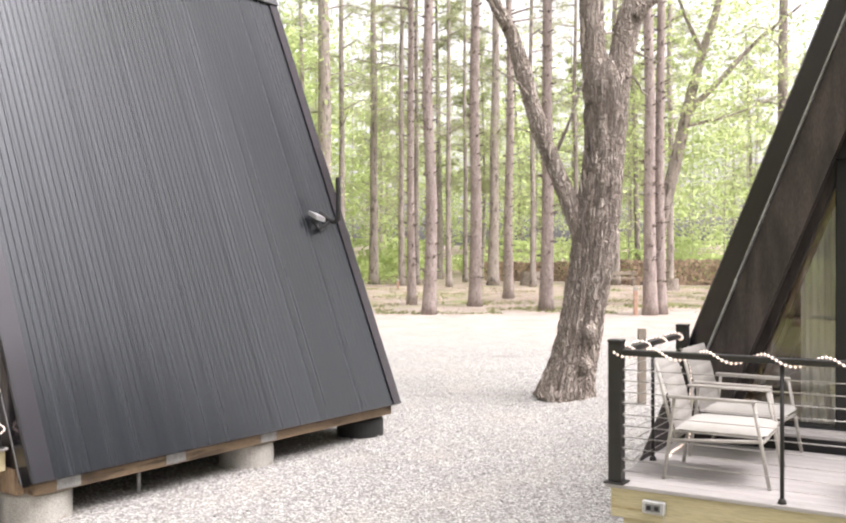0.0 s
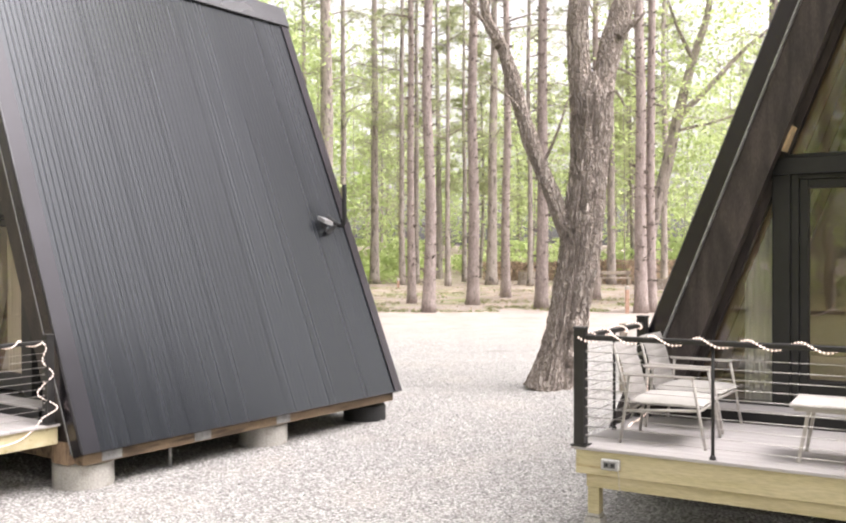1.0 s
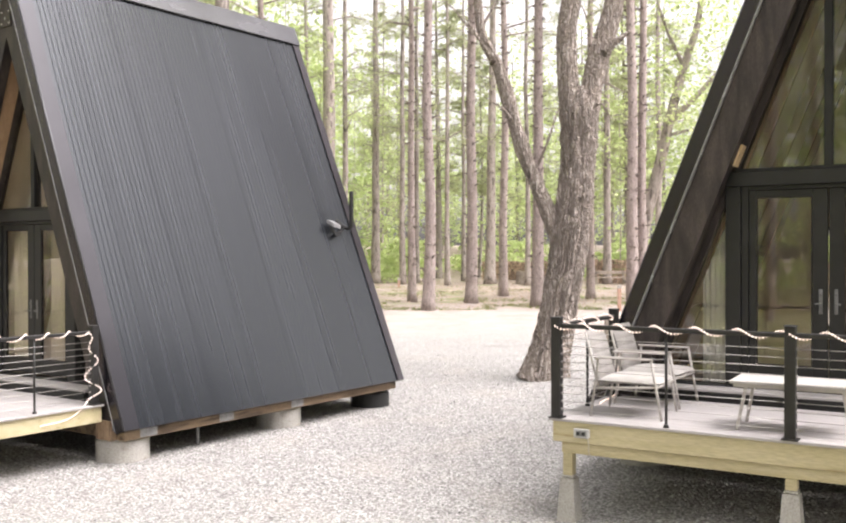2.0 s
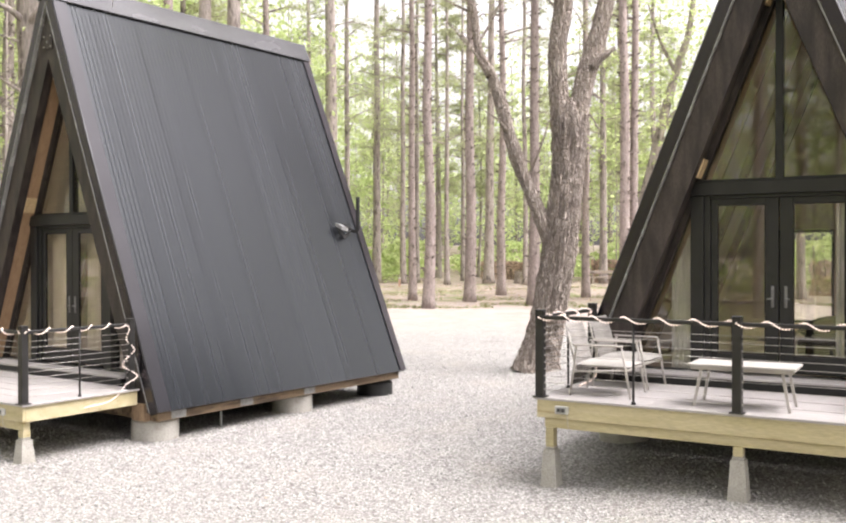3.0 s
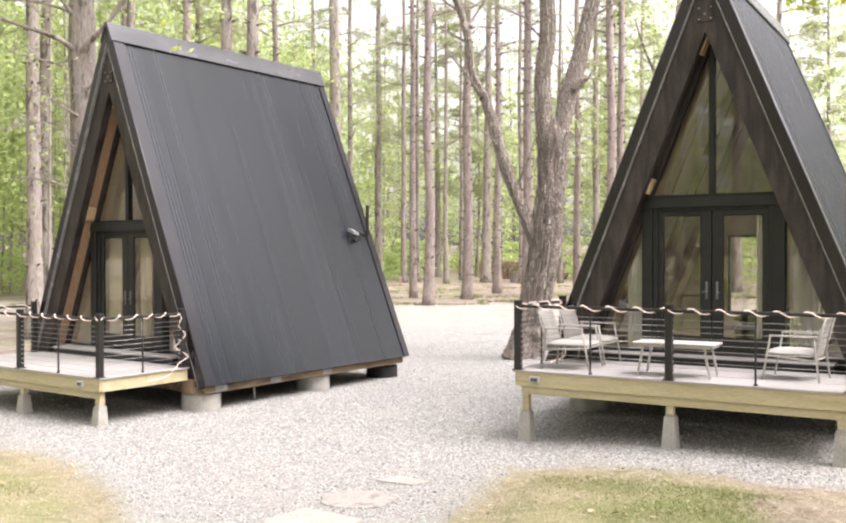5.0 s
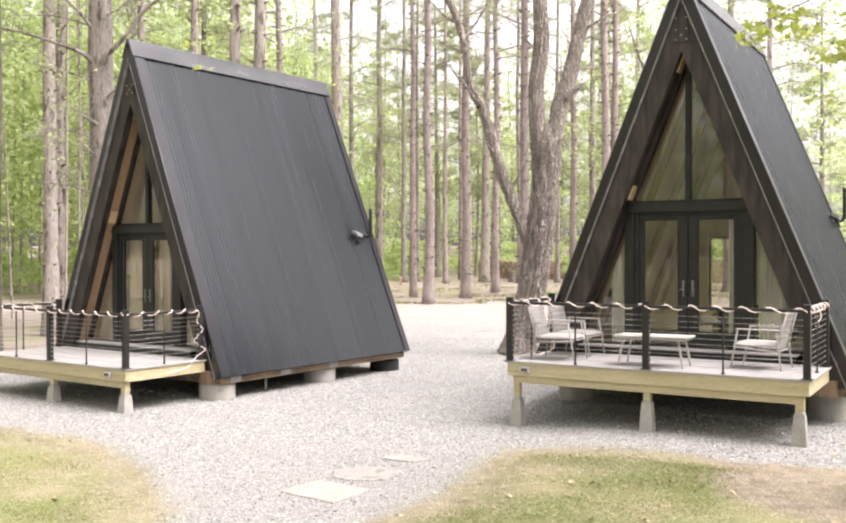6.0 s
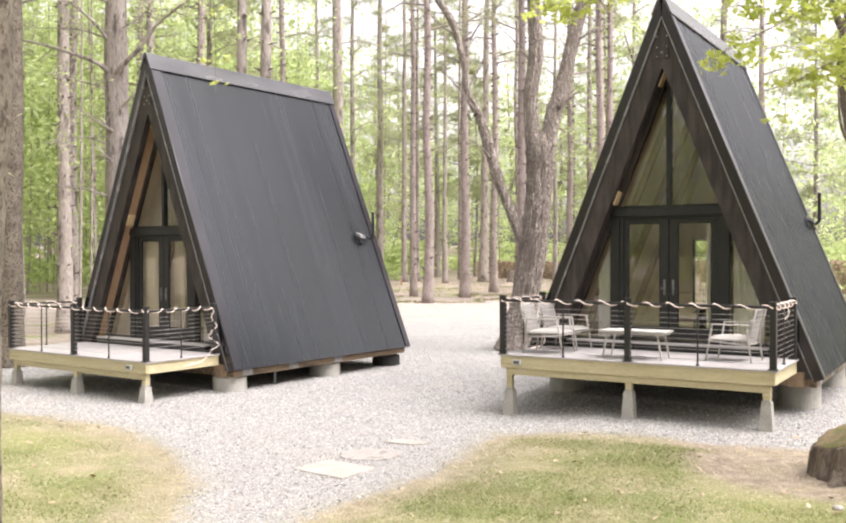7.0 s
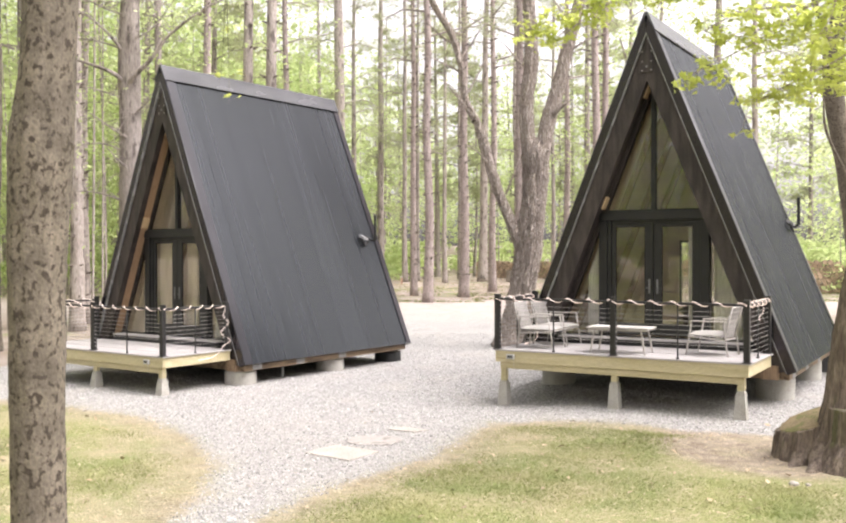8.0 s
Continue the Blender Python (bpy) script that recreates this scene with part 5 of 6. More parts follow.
def maple_leaf_cloud(points, size, r):
    """Lobed leaves: a fan of five pointed lobes round each point."""
    ring = []
    for k in range(10):
        a = radians(-90 + 36 * k + 18)
        ring.append((math.cos(a), math.sin(a), (1.0, 0.48)[k % 2] if k not in (0, 9) else 0.4))
    n = len(points)
    nrm = r.normal(size=(n, 3)) * 0.45 + np.array([0, -0.25, 0.75])
    nrm /= np.linalg.norm(nrm, axis=1)[:, None]
    a = np.cross(nrm, r.normal(size=(n, 3)))
    a /= np.linalg.norm(a, axis=1)[:, None]
    b = np.cross(nrm, a)
    s = (size * r.uniform(0.55, 1.25, n))[:, None]
    pts = [points + nrm * s * 0.06]
    for x, y, k in ring:
        pts.append(points + (a * x + b * y) * k * s * 0.5 - nrm * s * 0.1 * k)
    p = np.stack(pts, 1).reshape(-1, 3)
    tri = np.array([(0, i, i % 10 + 1) for i in range(1, 11)])
    return p, (np.arange(n)[:, None, None] * 11 + tri[None]).reshape(-1, 3)


def build_broadleaf(path, label, bark, limbs, crown, leaf_size=0.14, n=20, step=0.15, rough=0.08, flare=0.3, freq=3.0, leaf=None, tall=0.4, knots=(), limb_bark=None, twigs=0):
    """A broadleaved tree: trunk, bare limbs and sprays of leaves round the given points (x, y, z, spread, leaves)."""
    ob = thing("tree", pose(0, 0, 0), label, "tree", "broadleaved trees")
    part("trunk", trunk_shape(path, n, step, rough, path[0][0], freq, flare, tall, 0.06 if n > 50 else 0), bark, ob, smooth=True)
    for x, y, z, s in knots:
        part("knot", Shape().tube([(x, y, z - s), (x, y, z), (x, y, z + s)], [s * 0.3, s * 0.8, s * 0.3], 12, 0.3, x, 5.0, 1.0), bark, ob, smooth=True)
    for p in limbs:
        line = curve_through(p, 0.12)
        part("limb", Shape().tube(line[:, :3], line[:, 3], 8, 0.12, p[0][0], 5.0), limb_bark or bark, ob, smooth=True)
    if twigs:
        r, wood = np.random.default_rng(17), Shape()
        for p in limbs:
            line = curve_through(p, 0.12)
            for k in range(twigs):
                i = int(len(line) * (0.2 + 0.8 * r.random()) - 1)
                w = r.normal(size=3) * np.array([1, 0.7, 0.6]) + np.array([0, 0, 0.35])
                w /= np.linalg.norm(w)
                ln = r.uniform(0.35, 1.1)
                a = line[i, :3]
                b = a + w * ln * 0.5 + r.normal(size=3) * 0.05
                c = a + w * ln + r.normal(size=3) * 0.1
                wood.tube([a, b, c], [0.012, 0.008, 0.004], 5, caps=False)
                for j in range(2):
                    wood.tube([b, b + r.normal(size=3) * 0.18, c + r.normal(size=3) * 0.2], [0.006, 0.005, 0.003], 4, caps=False)
        part("twig", wood, limb_bark or bark, ob, "fine bare twigs")["kind"] = "stuff"
    if crown:
        r = np.random.default_rng(int(abs(path[0][0] * 37 + path[0][1] * 11)) + 1)
        pts = []
        for x, y, z, s, k in crown:
            q = r.normal(size=(k, 3)) * np.array([s, s, s * 0.25])
            pts.append(q + np.array([x, y, z]))
        made = maple_leaf_cloud(np.concatenate(pts), leaf_size, r) if leaf else leaves(np.concatenate(pts), leaf_size, 0.65, r=r)
        part("crown", quick_mesh("crown", *made, leaf or SPRING_LEAF), SPRING_LEAF, ob, "young yellow-green leaves")["kind"] = "stuff"
    return ob


# leaning tree beside the twin pines
build_broadleaf([(9.45, 38, 0.25, 0.24), (9.64, 38, 3.32, 0.26), (10.37, 38, 6.4, 0.24), (10.81, 38, 8.38, 0.21), (11.47, 38, 10.8, 0.17), (12.1, 38, 13, 0.13), (12.6, 38, 18, 0.05)],
                "leaning grey-barked tree with long rising limbs", DARK_PINE,
                [[(10.8, 38, 8.2, 0.14), (12.0, 37.8, 9.4, 0.11), (13.4, 37.6, 10.9, 0.08), (15.2, 37.4, 12.4, 0.04)],
                 [(11.4, 38, 10.6, 0.10), (10.6, 37.8, 12.2, 0.07), (10.1, 37.7, 13.6, 0.03)],
                 [(10.6, 38, 7.6, 0.08), (12.4, 37.6, 8.0, 0.05), (14.4, 37.4, 8.8, 0.02)]],
                [(11.5 + 2.2 * math.cos(k * 2.4) * (k % 5) / 2.5, 38 + 1.5 * math.sin(k * 1.7), 6.5 + 0.26 * k, 0.95, 150) for k in range(34)], 0.19, twigs=12)
# tree behind the second cabin's rear corner, with long bare limbs
build_broadleaf([(-7.78, 14.6, -0.2, 0.34), (-7.78, 14.6, 3, 0.30), (-7.78, 14.6, 6, 0.285), (-7.80, 14.6, 7.3, 0.30), (-7.78, 14.6, 9, 0.25), (-7.6, 14.6, 14, 0.13), (-7.6, 14.6, 20, 0.05)],
                "straight grey-brown tree with long bare limbs behind a cabin", DARK_PINE,
                [[(-7.78, 14.5, 6.95, 0.08), (-8.05, 14.25, 7.25, 0.06), (-8.5, 14.2, 7.45, 0.046), (-9.4, 13.9, 7.7, 0.03), (-10.6, 13.6, 7.9, 0.02)],
                 [(-7.80, 14.5, 6.95, 0.10), (-7.60, 14.28, 7.2, 0.075), (-7.1, 14.2, 7.65, 0.055), (-6.6, 14.1, 8.25, 0.042), (-5.6, 13.9, 8.9, 0.03), (-4.6, 13.8, 9.3, 0.012)],
                 [(-7.7, 14.5, 7.6, 0.05), (-8.3, 14.2, 8.4, 0.035), (-9.1, 14.0, 9.0, 0.015)],
                 [(-7.65, 14.45, 5.55, 0.04), (-8.0, 14.2, 5.75, 0.03), (-8.6, 13.9, 6.2, 0.012)],
                 [(-7.65, 14.45, 4.7, 0.03), (-7.95, 14.2, 5.0, 0.02), (-8.2, 14.0, 5.3, 0.01)]]
                + [[(-7.72, 14.5, z, 0.03), (-7.72 + dx * 0.5, 14.2, z + 0.25, 0.02), (-7.72 + dx, 13.9, z + dz, 0.008)] for z, dx, dz in
                   ((8.2, 1.3, 0.9), (8.8, -1.5, 0.7), (6.6, -1.6, 0.4), (6.2, 0.9, 0.6), (9.3, 1.2, 0.8), (7.9, -1.9, 0.2), (5.2, -1.4, 0.1), (3.9, -1.5, 0.3))],
                [(-9.2, 14, 8.3, 0.5, 110), (-8.8, 13.9, 6.6, 0.5, 60), (-9.0, 13.9, 5.2, 0.5, 50), (-6.3, 14, 8.6, 0.55, 120), (-8.2, 14, 9.3, 0.7, 110), (-10.3, 13.8, 8.2, 0.5, 60), (-5.0, 13.8, 9.6, 0.6, 70), (-7.2, 14.2, 10.2, 0.9, 120)], 0.10, limb_bark=DARK_PINE, twigs=9)
# spotted grey trunk that the camera draws back past, with one long high limb
build_broadleaf([(-2.83, -3.34, -0.25, 0.21), (-2.83, -3.34, 0.63, 0.19), (-2.84, -3.34, 1.66, 0.192), (-2.83, -3.34, 2.65, 0.205), (-2.80, -3.34, 3.30, 0.225), (-2.77, -3.34, 3.7, 0.205), (-2.72, -3.34, 4.42, 0.185),
                 (-2.6, -3.3, 7, 0.16), (-2.6, -3.2, 10, 0.13), (-2.7, -3.2, 14, 0.05)],
                "grey trunk spotted with dark lichen and old branch scars", GREY_BARK,
                [[(-2.6, -3.2, 8.6, 0.09), (-3.0, -0.5, 9.4, 0.07), (-3.3, 3.0, 9.0, 0.05), (-3.4, 5.6, 7.9, 0.015), (-3.42, 6.2, 6.2, 0.004), (-3.42, 6.25, 5.2, 0.0025)],
                 [(-3.4, 5.9, 7.0, 0.006), (-3.55, 6.3, 6.0, 0.003), (-3.62, 6.35, 5.55, 0.002)]],
                [(-3.0, -1, 10.2, 0.9, 160), (-2.4, -4, 11.5, 1.2, 260), (-3.3, 2.5, 9.6, 0.8, 120), (-3.5, -4.5, 10.5, 1.2, 200), (-3.42, 6.22, 5.35, 0.10, 6), (-3.30, 6.25, 5.75, 0.10, 6),
                 (-3.64, 6.3, 5.72, 0.08, 6), (-3.38, 6.2, 6.5, 0.12, 6)], 0.13, 48, 0.05, 0.07, 0.2, 4.0, MAPLE_LEAF, 0.6,
                ((-2.99, -3.34, 3.40, 0.05), (-2.60, -3.34, 3.36, 0.055)))
# trunk and stump beside the lawn
build_broadleaf([(4.86, 0.9, -0.15, 0.30), (4.89, 0.9, 0.25, 0.25), (4.95, 0.9, 0.72, 0.20), (5.08, 0.9, 1.73, 0.185), (5.22, 0.9, 2.5, 0.18), (5.5, 0.95, 4.0, 0.165), (5.8, 1.0, 6.0, 0.14), (6.0, 1.1, 9, 0.10), (6.1, 1.2, 13, 0.04)],
                "brown trunk with ridged bark rising from an old stump", STUMP_BARK, [], [(6.0, 1.2, 8 + 0.5 * k, 1.1, 90) for k in range(10)], 0.13, 56, 0.05, 0.14, 0.35, 5.0, MAPLE_LEAF, 0.25)
stump = thing("tree_stump", pose(4.74, 1.25, float(ground_z(4.74, 1.25)) - 0.06), "low old stump with a sloping mossy sawn top", "stump")
body = Shape()
body.tube([(0.02, -0.04, -0.12), (0, 0, 0.12), (0.0, 0, 0.3), (0.0, 0, 0.54)], [0.50, 0.44, 0.40, 0.38], 48, 0.14, 3.0, 4.0, 0.3)
body.v = [(x, y, z + (0.42 * x if z > 0.4 else 0)) for x, y, z in body.v]
part("bark", body, STUMP_BARK, stump, smooth=False)
cut = Shape().lathe([(0.35, 0.0), (0.355, 0.012), (0.29, 0.02)], 40, rough=0.10)
cut.v = [(x, y, z + 0.535 + 0.42 * x) for x, y, z in cut.v]
part("sawn_top", cut, STUMP_TOP, stump, "mossy sawn top")
for pts, rad in (([(0.05, -0.35, 0.24), (-0.18, -0.62, 0.07), (-0.42, -0.85, 0.0)], [0.22, 0.11, 0.03]), ([(-0.1, -0.15, 0.2), (-0.34, -0.38, 0.05), (-0.52, -0.55, 0.0)], [0.2, 0.09, 0.03]),
                 ([(0.30, -0.8, 0.2), (0.12, -1.05, 0.06), (0.0, -1.2, 0.0)], [0.2, 0.1, 0.03])):
    part("root", Shape().tube(curve_through(pts, 0.05), np.interp(np.linspace(0, 1, len(curve_through(pts, 0.05))), np.linspace(0, 1, 3), rad), 16, 0.15, pts[0][0], 6.0), STUMP_BARK, stump, smooth=True)
second = Shape().tube([(0.24, -0.68, -0.15), (0.30, -0.63, 0.15), (0.34, -0.6, 0.35), (0.36, -0.6, 0.74)], [0.50, 0.42, 0.37, 0.35], 48, 0.14, 8.0, 4.0, 0.3)
part("second_stem", second, STUMP_BARK, stump, "cut stem fused to the stump")

# other trees that come into view at the sides
build_broadleaf([(14.4, 20, -0.1, 0.34), (14.08, 20, 2.4, 0.32), (13.76, 20, 4.8, 0.30), (13.33, 20, 7.4, 0.31), (13.27, 20, 9.0, 0.32), (13.5, 20, 10.7, 0.22), (13.9, 20, 15, 0.1)],
                "leaning grey tree with a hanging dead branch", GREY_BARK,
                [[(13.3, 19.9, 8.9, 0.14), (12.7, 19.8, 10.2, 0.10), (12.3, 19.8, 12.0, 0.05)],
                 [(13.75, 19.7, 4.7, 0.06), (13.3, 19.4, 5.3, 0.05), (12.7, 19.2, 6.4, 0.045), (12.55, 19.1, 7.6, 0.02)]],
                [(13 + math.cos(k) * 1.6, 20, 9.5 + 0.3 * k, 0.7, 50) for k in range(14)], 0.15)
build_broadleaf([(-9.75, 12.9, -0.2, 0.30), (-9.75, 12.9, 3, 0.27), (-9.7, 12.9, 7, 0.25), (-9.7, 12.9, 14, 0.12)], "mottled grey trunk beside the deck", GREY_BARK, [], [(-9.7, 12.9, 10 + k * 0.5, 1.2, 80) for k in range(8)])
build_broadleaf([(-11.9, 15.5, -0.2, 0.25), (-11.9, 15.5, 3, 0.22), (-11.8, 15.5, 7, 0.2), (-11.8, 15.5, 14, 0.1)], "mottled grey trunk at the edge of the wood", GREY_BARK, [], [(-11.8, 15.5, 10 + k * 0.5, 1.2, 80) for k in range(8)])


# long leafy maple boughs that hang into view over the lawn
def build_bough(label, stems, seed, per_metre=26, size=0.15, hang=0.25):
    ob = thing("maple_bough", pose(0, 0, 0), label, "branch", "leafy boughs")
    r = np.random.default_rng(seed)
    wood, pts = Shape(), []
    for p in stems:
        line = curve_through(p, 0.08)
        wood.tube(line[:, :3], line[:, 3], 6)
        count = int(per_metre * 0.08 * len(line))
        clumps = max(3, count // 9)
        i = (r.random(clumps) ** 0.75 * len(line)).astype(int)
        mid = line[i, :3] + r.normal(size=(clumps, 3)) * np.array([hang, hang, hang * 0.4]) - np.array([0, 0, hang * 0.3])
        for q, j in zip(mid, i):
            wood.tube([line[j, :3], (line[j, :3] + q) / 2 + np.array([0, 0, 0.02]), q], [0.004, 0.003, 0.002], 4, caps=False)
        pts.append(np.repeat(mid, 9, 0) + r.normal(size=(clumps * 9, 3)) * np.array([0.085, 0.085, 0.03]))
    part("twig", wood, MAPLE_BARK, ob, smooth=True)
    part("leaf", quick_mesh("leaf", *maple_leaf_cloud(np.concatenate(pts), size, r), MAPLE_LEAF), MAPLE_LEAF, ob, "fresh lobed yellow-green leaves")["kind"] = "stuff"
    return ob


build_bough("leafy maple bough with fresh lobed leaves hanging over the lawn",
            [[(5.85, 1.0, 6.4, 0.05), (5.2, 0.9, 5.9, 0.03), (4.5, 0.8, 5.45, 0.018), (3.9, 0.9, 5.05, 0.010), (3.5, 1.0, 4.85, 0.006), (3.2, 1.05, 4.7, 0.004)],
             [(5.6, 1.0, 4.9, 0.04), (5.2, 0.9, 5.0, 0.02), (4.7, 0.7, 4.75, 0.012), (4.2, 0.8, 4.5, 0.008), (3.85, 0.9, 4.3, 0.004)],
             [(4.5, 0.8, 5.45, 0.02), (4.1, 0.6, 5.4, 0.012), (3.6, 0.5, 5.3, 0.006), (3.2, 0.5, 5.1, 0.004)],
             [(5.2, 0.9, 5.9, 0.02), (4.7, 0.4, 5.5, 0.012), (4.5, 0.2, 5.15, 0.006), (4.25, 0.1, 4.85, 0.004)],
             [(5.7, 1.0, 5.4, 0.03), (5.3, 1.3, 5.4, 0.012), (4.9, 1.5, 5.2, 0.006), (4.6, 1.6, 4.95, 0.004)],
             [(5.3, 0.9, 5.0, 0.02), (5.0, 1.2, 4.8, 0.01), (4.8, 1.3, 4.55, 0.004)]], 11, 180, 0.12, 0.19)
build_bough("thin maple bough with young leaves high over the gravel",
            [[(5.9, 1.0, 7.2, 0.05), (4.6, 1.0, 6.8, 0.03), (3.4, 0.9, 6.1, 0.015), (2.5, 0.9, 5.75, 0.008), (1.8, 0.95, 5.45, 0.006), (1.15, 1.0, 5.2, 0.004)],
             [(3.4, 0.9, 6.1, 0.012), (2.9, 0.8, 5.7, 0.008), (2.7, 0.8, 5.35, 0.004)],
             [(2.5, 0.9, 5.75, 0.012), (2.1, 1.2, 5.5, 0.008), (1.6, 1.3, 5.2, 0.004)],
             [(4.0, 0.95, 6.4, 0.02), (3.5, 0.6, 5.9, 0.012), (3.1, 0.5, 5.6, 0.005)]], 12, 130, 0.12, 0.17)

# ---- the wood beyond and around: far too many stems to count ----
wr = np.random.default_rng(21)


def scatter(n, x0, x1, y0, y1, keep):
    x, y = wr.uniform(x0, x1, n), wr.uniform(y0, y1, n)
    k = keep(x, y)
    return np.stack([x[k], y[k]], 1)


def stems(spots, dias, heights, sides=7, rings=6):
    """Many straight tapered trunks in one pair of arrays."""
    n = len(spots)
    t = np.linspace(0, 1, rings)
    a = np.arange(sides) * 2 * math.pi / sides
    lean = wr.normal(size=(n, 2)) * 0.018
    bend = wr.normal(size=(n, 2)) * 0.10
    z0 = ground_z(spots[:, 0], spots[:, 1]) - 0.1
    rad = dias[:, None] * 0.5 * (1 - 0.7 * t[None])
    cx = spots[:, 0, None] + lean[:, 0, None] * heights[:, None] * t + bend[:, 0, None] * np.sin(t * 5)
    cy = spots[:, 1, None] + lean[:, 1, None] * heights[:, None] * t + bend[:, 1, None] * np.sin(t * 4)
    cz = z0[:, None] + heights[:, None] * t
    p = np.stack([cx[..., None] + rad[..., None] * np.cos(a), cy[..., None] + rad[..., None] * np.sin(a), np.repeat(cz[..., None], sides, 2)], -1)
    i = np.arange(rings * sides).reshape(rings, sides)
    q = np.stack([i[:-1], np.roll(i[:-1], -1, 1), np.roll(i[1:], -1, 1), i[1:]], -1).reshape(-1, 4)
    return p.reshape(-1, 3), (np.arange(n)[:, None, None] * rings * sides + q[None]).reshape(-1, 4)


def clear(x, y):
    """Where the wood may stand: beyond the road, and to both sides and behind of the yard."""
    back = y > 64 + 9 * smooth(0, 4, x) - 10 * smooth(10, 14, x) - 16 * smooth(20, 26, x) + 1.5 * np.sin(x * 0.7)
    back = back | ((x < -10.5) & (y > 35))
    left = ((x < -12.5 - 0.25 * np.clip(10 - y, 0, 6)) & (y > -16)) | ((x < -10) & (y > 18))
    right = (x > 15 + 0.2 * np.maximum(0, y - 12)) & (y > -15)
    behind = (y < -15)
    return (back | left | right | behind) & ~((y > 28.5) & (y < 34)) & (inside(PAD, x, y) < -1.5)


def wood(n_pine, n_thin, n_bush, x0, x1, y0, y1, thin_leaves, tufts):
    big = scatter(n_pine, x0, x1, y0, y1, clear)
    h = wr.uniform(20, 30, len(big))
    big = big[(big[:, 0] < 14 + 0.2 * np.maximum(0, big[:, 1] - 34)) | (wr.random(len(big)) < 0.3) | (big[:, 1] < 24)]
    open_side = (big[:, 0] > 14) & (big[:, 1] < 24) & (big[:, 1] > 6)
    big = big[~open_side | (wr.random(len(big)) < 0.4)]
    h = h[:len(big)]
    thin = scatter(n_thin, x0, x1, y0, y1, clear)
    if y1 > 100:
        thin = np.concatenate([thin, scatter(150, -45, -8, 36, 92, clear)])
    edge = thin[:, 0] > 15 + 0.2 * np.maximum(0, thin[:, 1] - 15)
    thin = thin[~edge | (thin[:, 1] < 23) | (wr.random(len(thin)) < 0.4)]
    thin = thin[~((thin[:, 0] > 14) & (thin[:, 1] < 22) & (thin[:, 1] > 6)) | (wr.random(len(thin)) < 0.5)]
    # right of the yard: unseen stems, tall enough to darken the roof's reflection
    th = np.where((thin[:, 0] > 14) & (thin[:, 1] < 34), np.where(thin[:, 1] < 24, 16, 7) + 6 * wr.random(len(thin)), 8 + 16 * wr.random(len(thin)))
    th = np.where((thin[:, 0] < -9) & (thin[:, 1] > 15), np.maximum(th, 11 + 8 * wr.random(len(th))), th)
    bush = scatter(n_bush, x0, x1, y0, y1, clear)
    if y1 > 100:
        bush = np.concatenate([bush, scatter(460, -30, 55, 50, 92, clear)])
    out = [stems(big, wr.uniform(0.28, 0.6, len(big)), h), stems(thin, wr.uniform(0.05, 0.15, len(thin)), th, 5, 6)]
    pts = [sprays((x, y, float(ground_z(x, y))), hh, 0.20 * hh + 0.8, int(5 + hh * 1.6), thin_leaves, 0.2, wr) for (x, y), hh in zip(thin, th)]
    pts += [sprays((x, y, float(ground_z(x, y))), hh, 1.3, 7, thin_leaves, 0.1, wr) for (x, y), hh in zip(bush, wr.uniform(1.0, 3.5, len(bush)))]
    limbs, tips = Shape(), []
    for (x, y), hh in zip(big, h):
        w, t = pine_boughs(x, y, hh * 0.3, hh * 0.99, 26, 4.2, wr, tufts)
        limbs.add(w.v, w.f)
        tips.append(t)
    return out, np.concatenate(pts), limbs, np.concatenate(tips)


def lay(name, label, made, leaf_size, needle, wide=0.022):
    trunks, pts, limbs, tips = made
    for (p, f), nm, mt, lb in ((trunks[0], "trunks", DARK_PINE, "grey-brown trunks of many tall pines"), (trunks[1], "saplings", DARK_PINE, "thin stems of young broadleaved trees")):
        tagged(new(name + "_" + nm, quick_mesh(nm, p, f, mt, True)), lb + " " + label, "woods", kind="stuff")
    tagged(new(name + "_boughs", limbs.mesh("boughs", DARK_PINE)), "bare boughs of many pines " + label, "woods", kind="stuff")
    tagged(new(name + "_leaves", quick_mesh("leaves", *leaves(pts, leaf_size, 0.6, r=wr), SPRING_LEAF)), "layered yellow-green spring leaves " + label, "foliage", kind="stuff")
    tagged(new(name + "_needles", quick_mesh("needles", *blades(tips, needle, wide, 6, r=wr), NEEDLE)), "dull green pine needles " + label, "foliage", kind="stuff")


lay("far_woods", "beyond the road", wood(80, 290, 210, -62, 72, 36, 140, 30, 36), 0.33, 0.6, 0.036)
lay("side_woods", "beside the yard, some added out of view", wood(75, 300, 170, -42, 42, -15, 36, 32, 22), 0.17, 0.42)
lay("rear_woods", "behind the lawn", wood(80, 120, 90, -50, 50, -60, -15, 18, 16), 0.38, 0.5, 0.03)


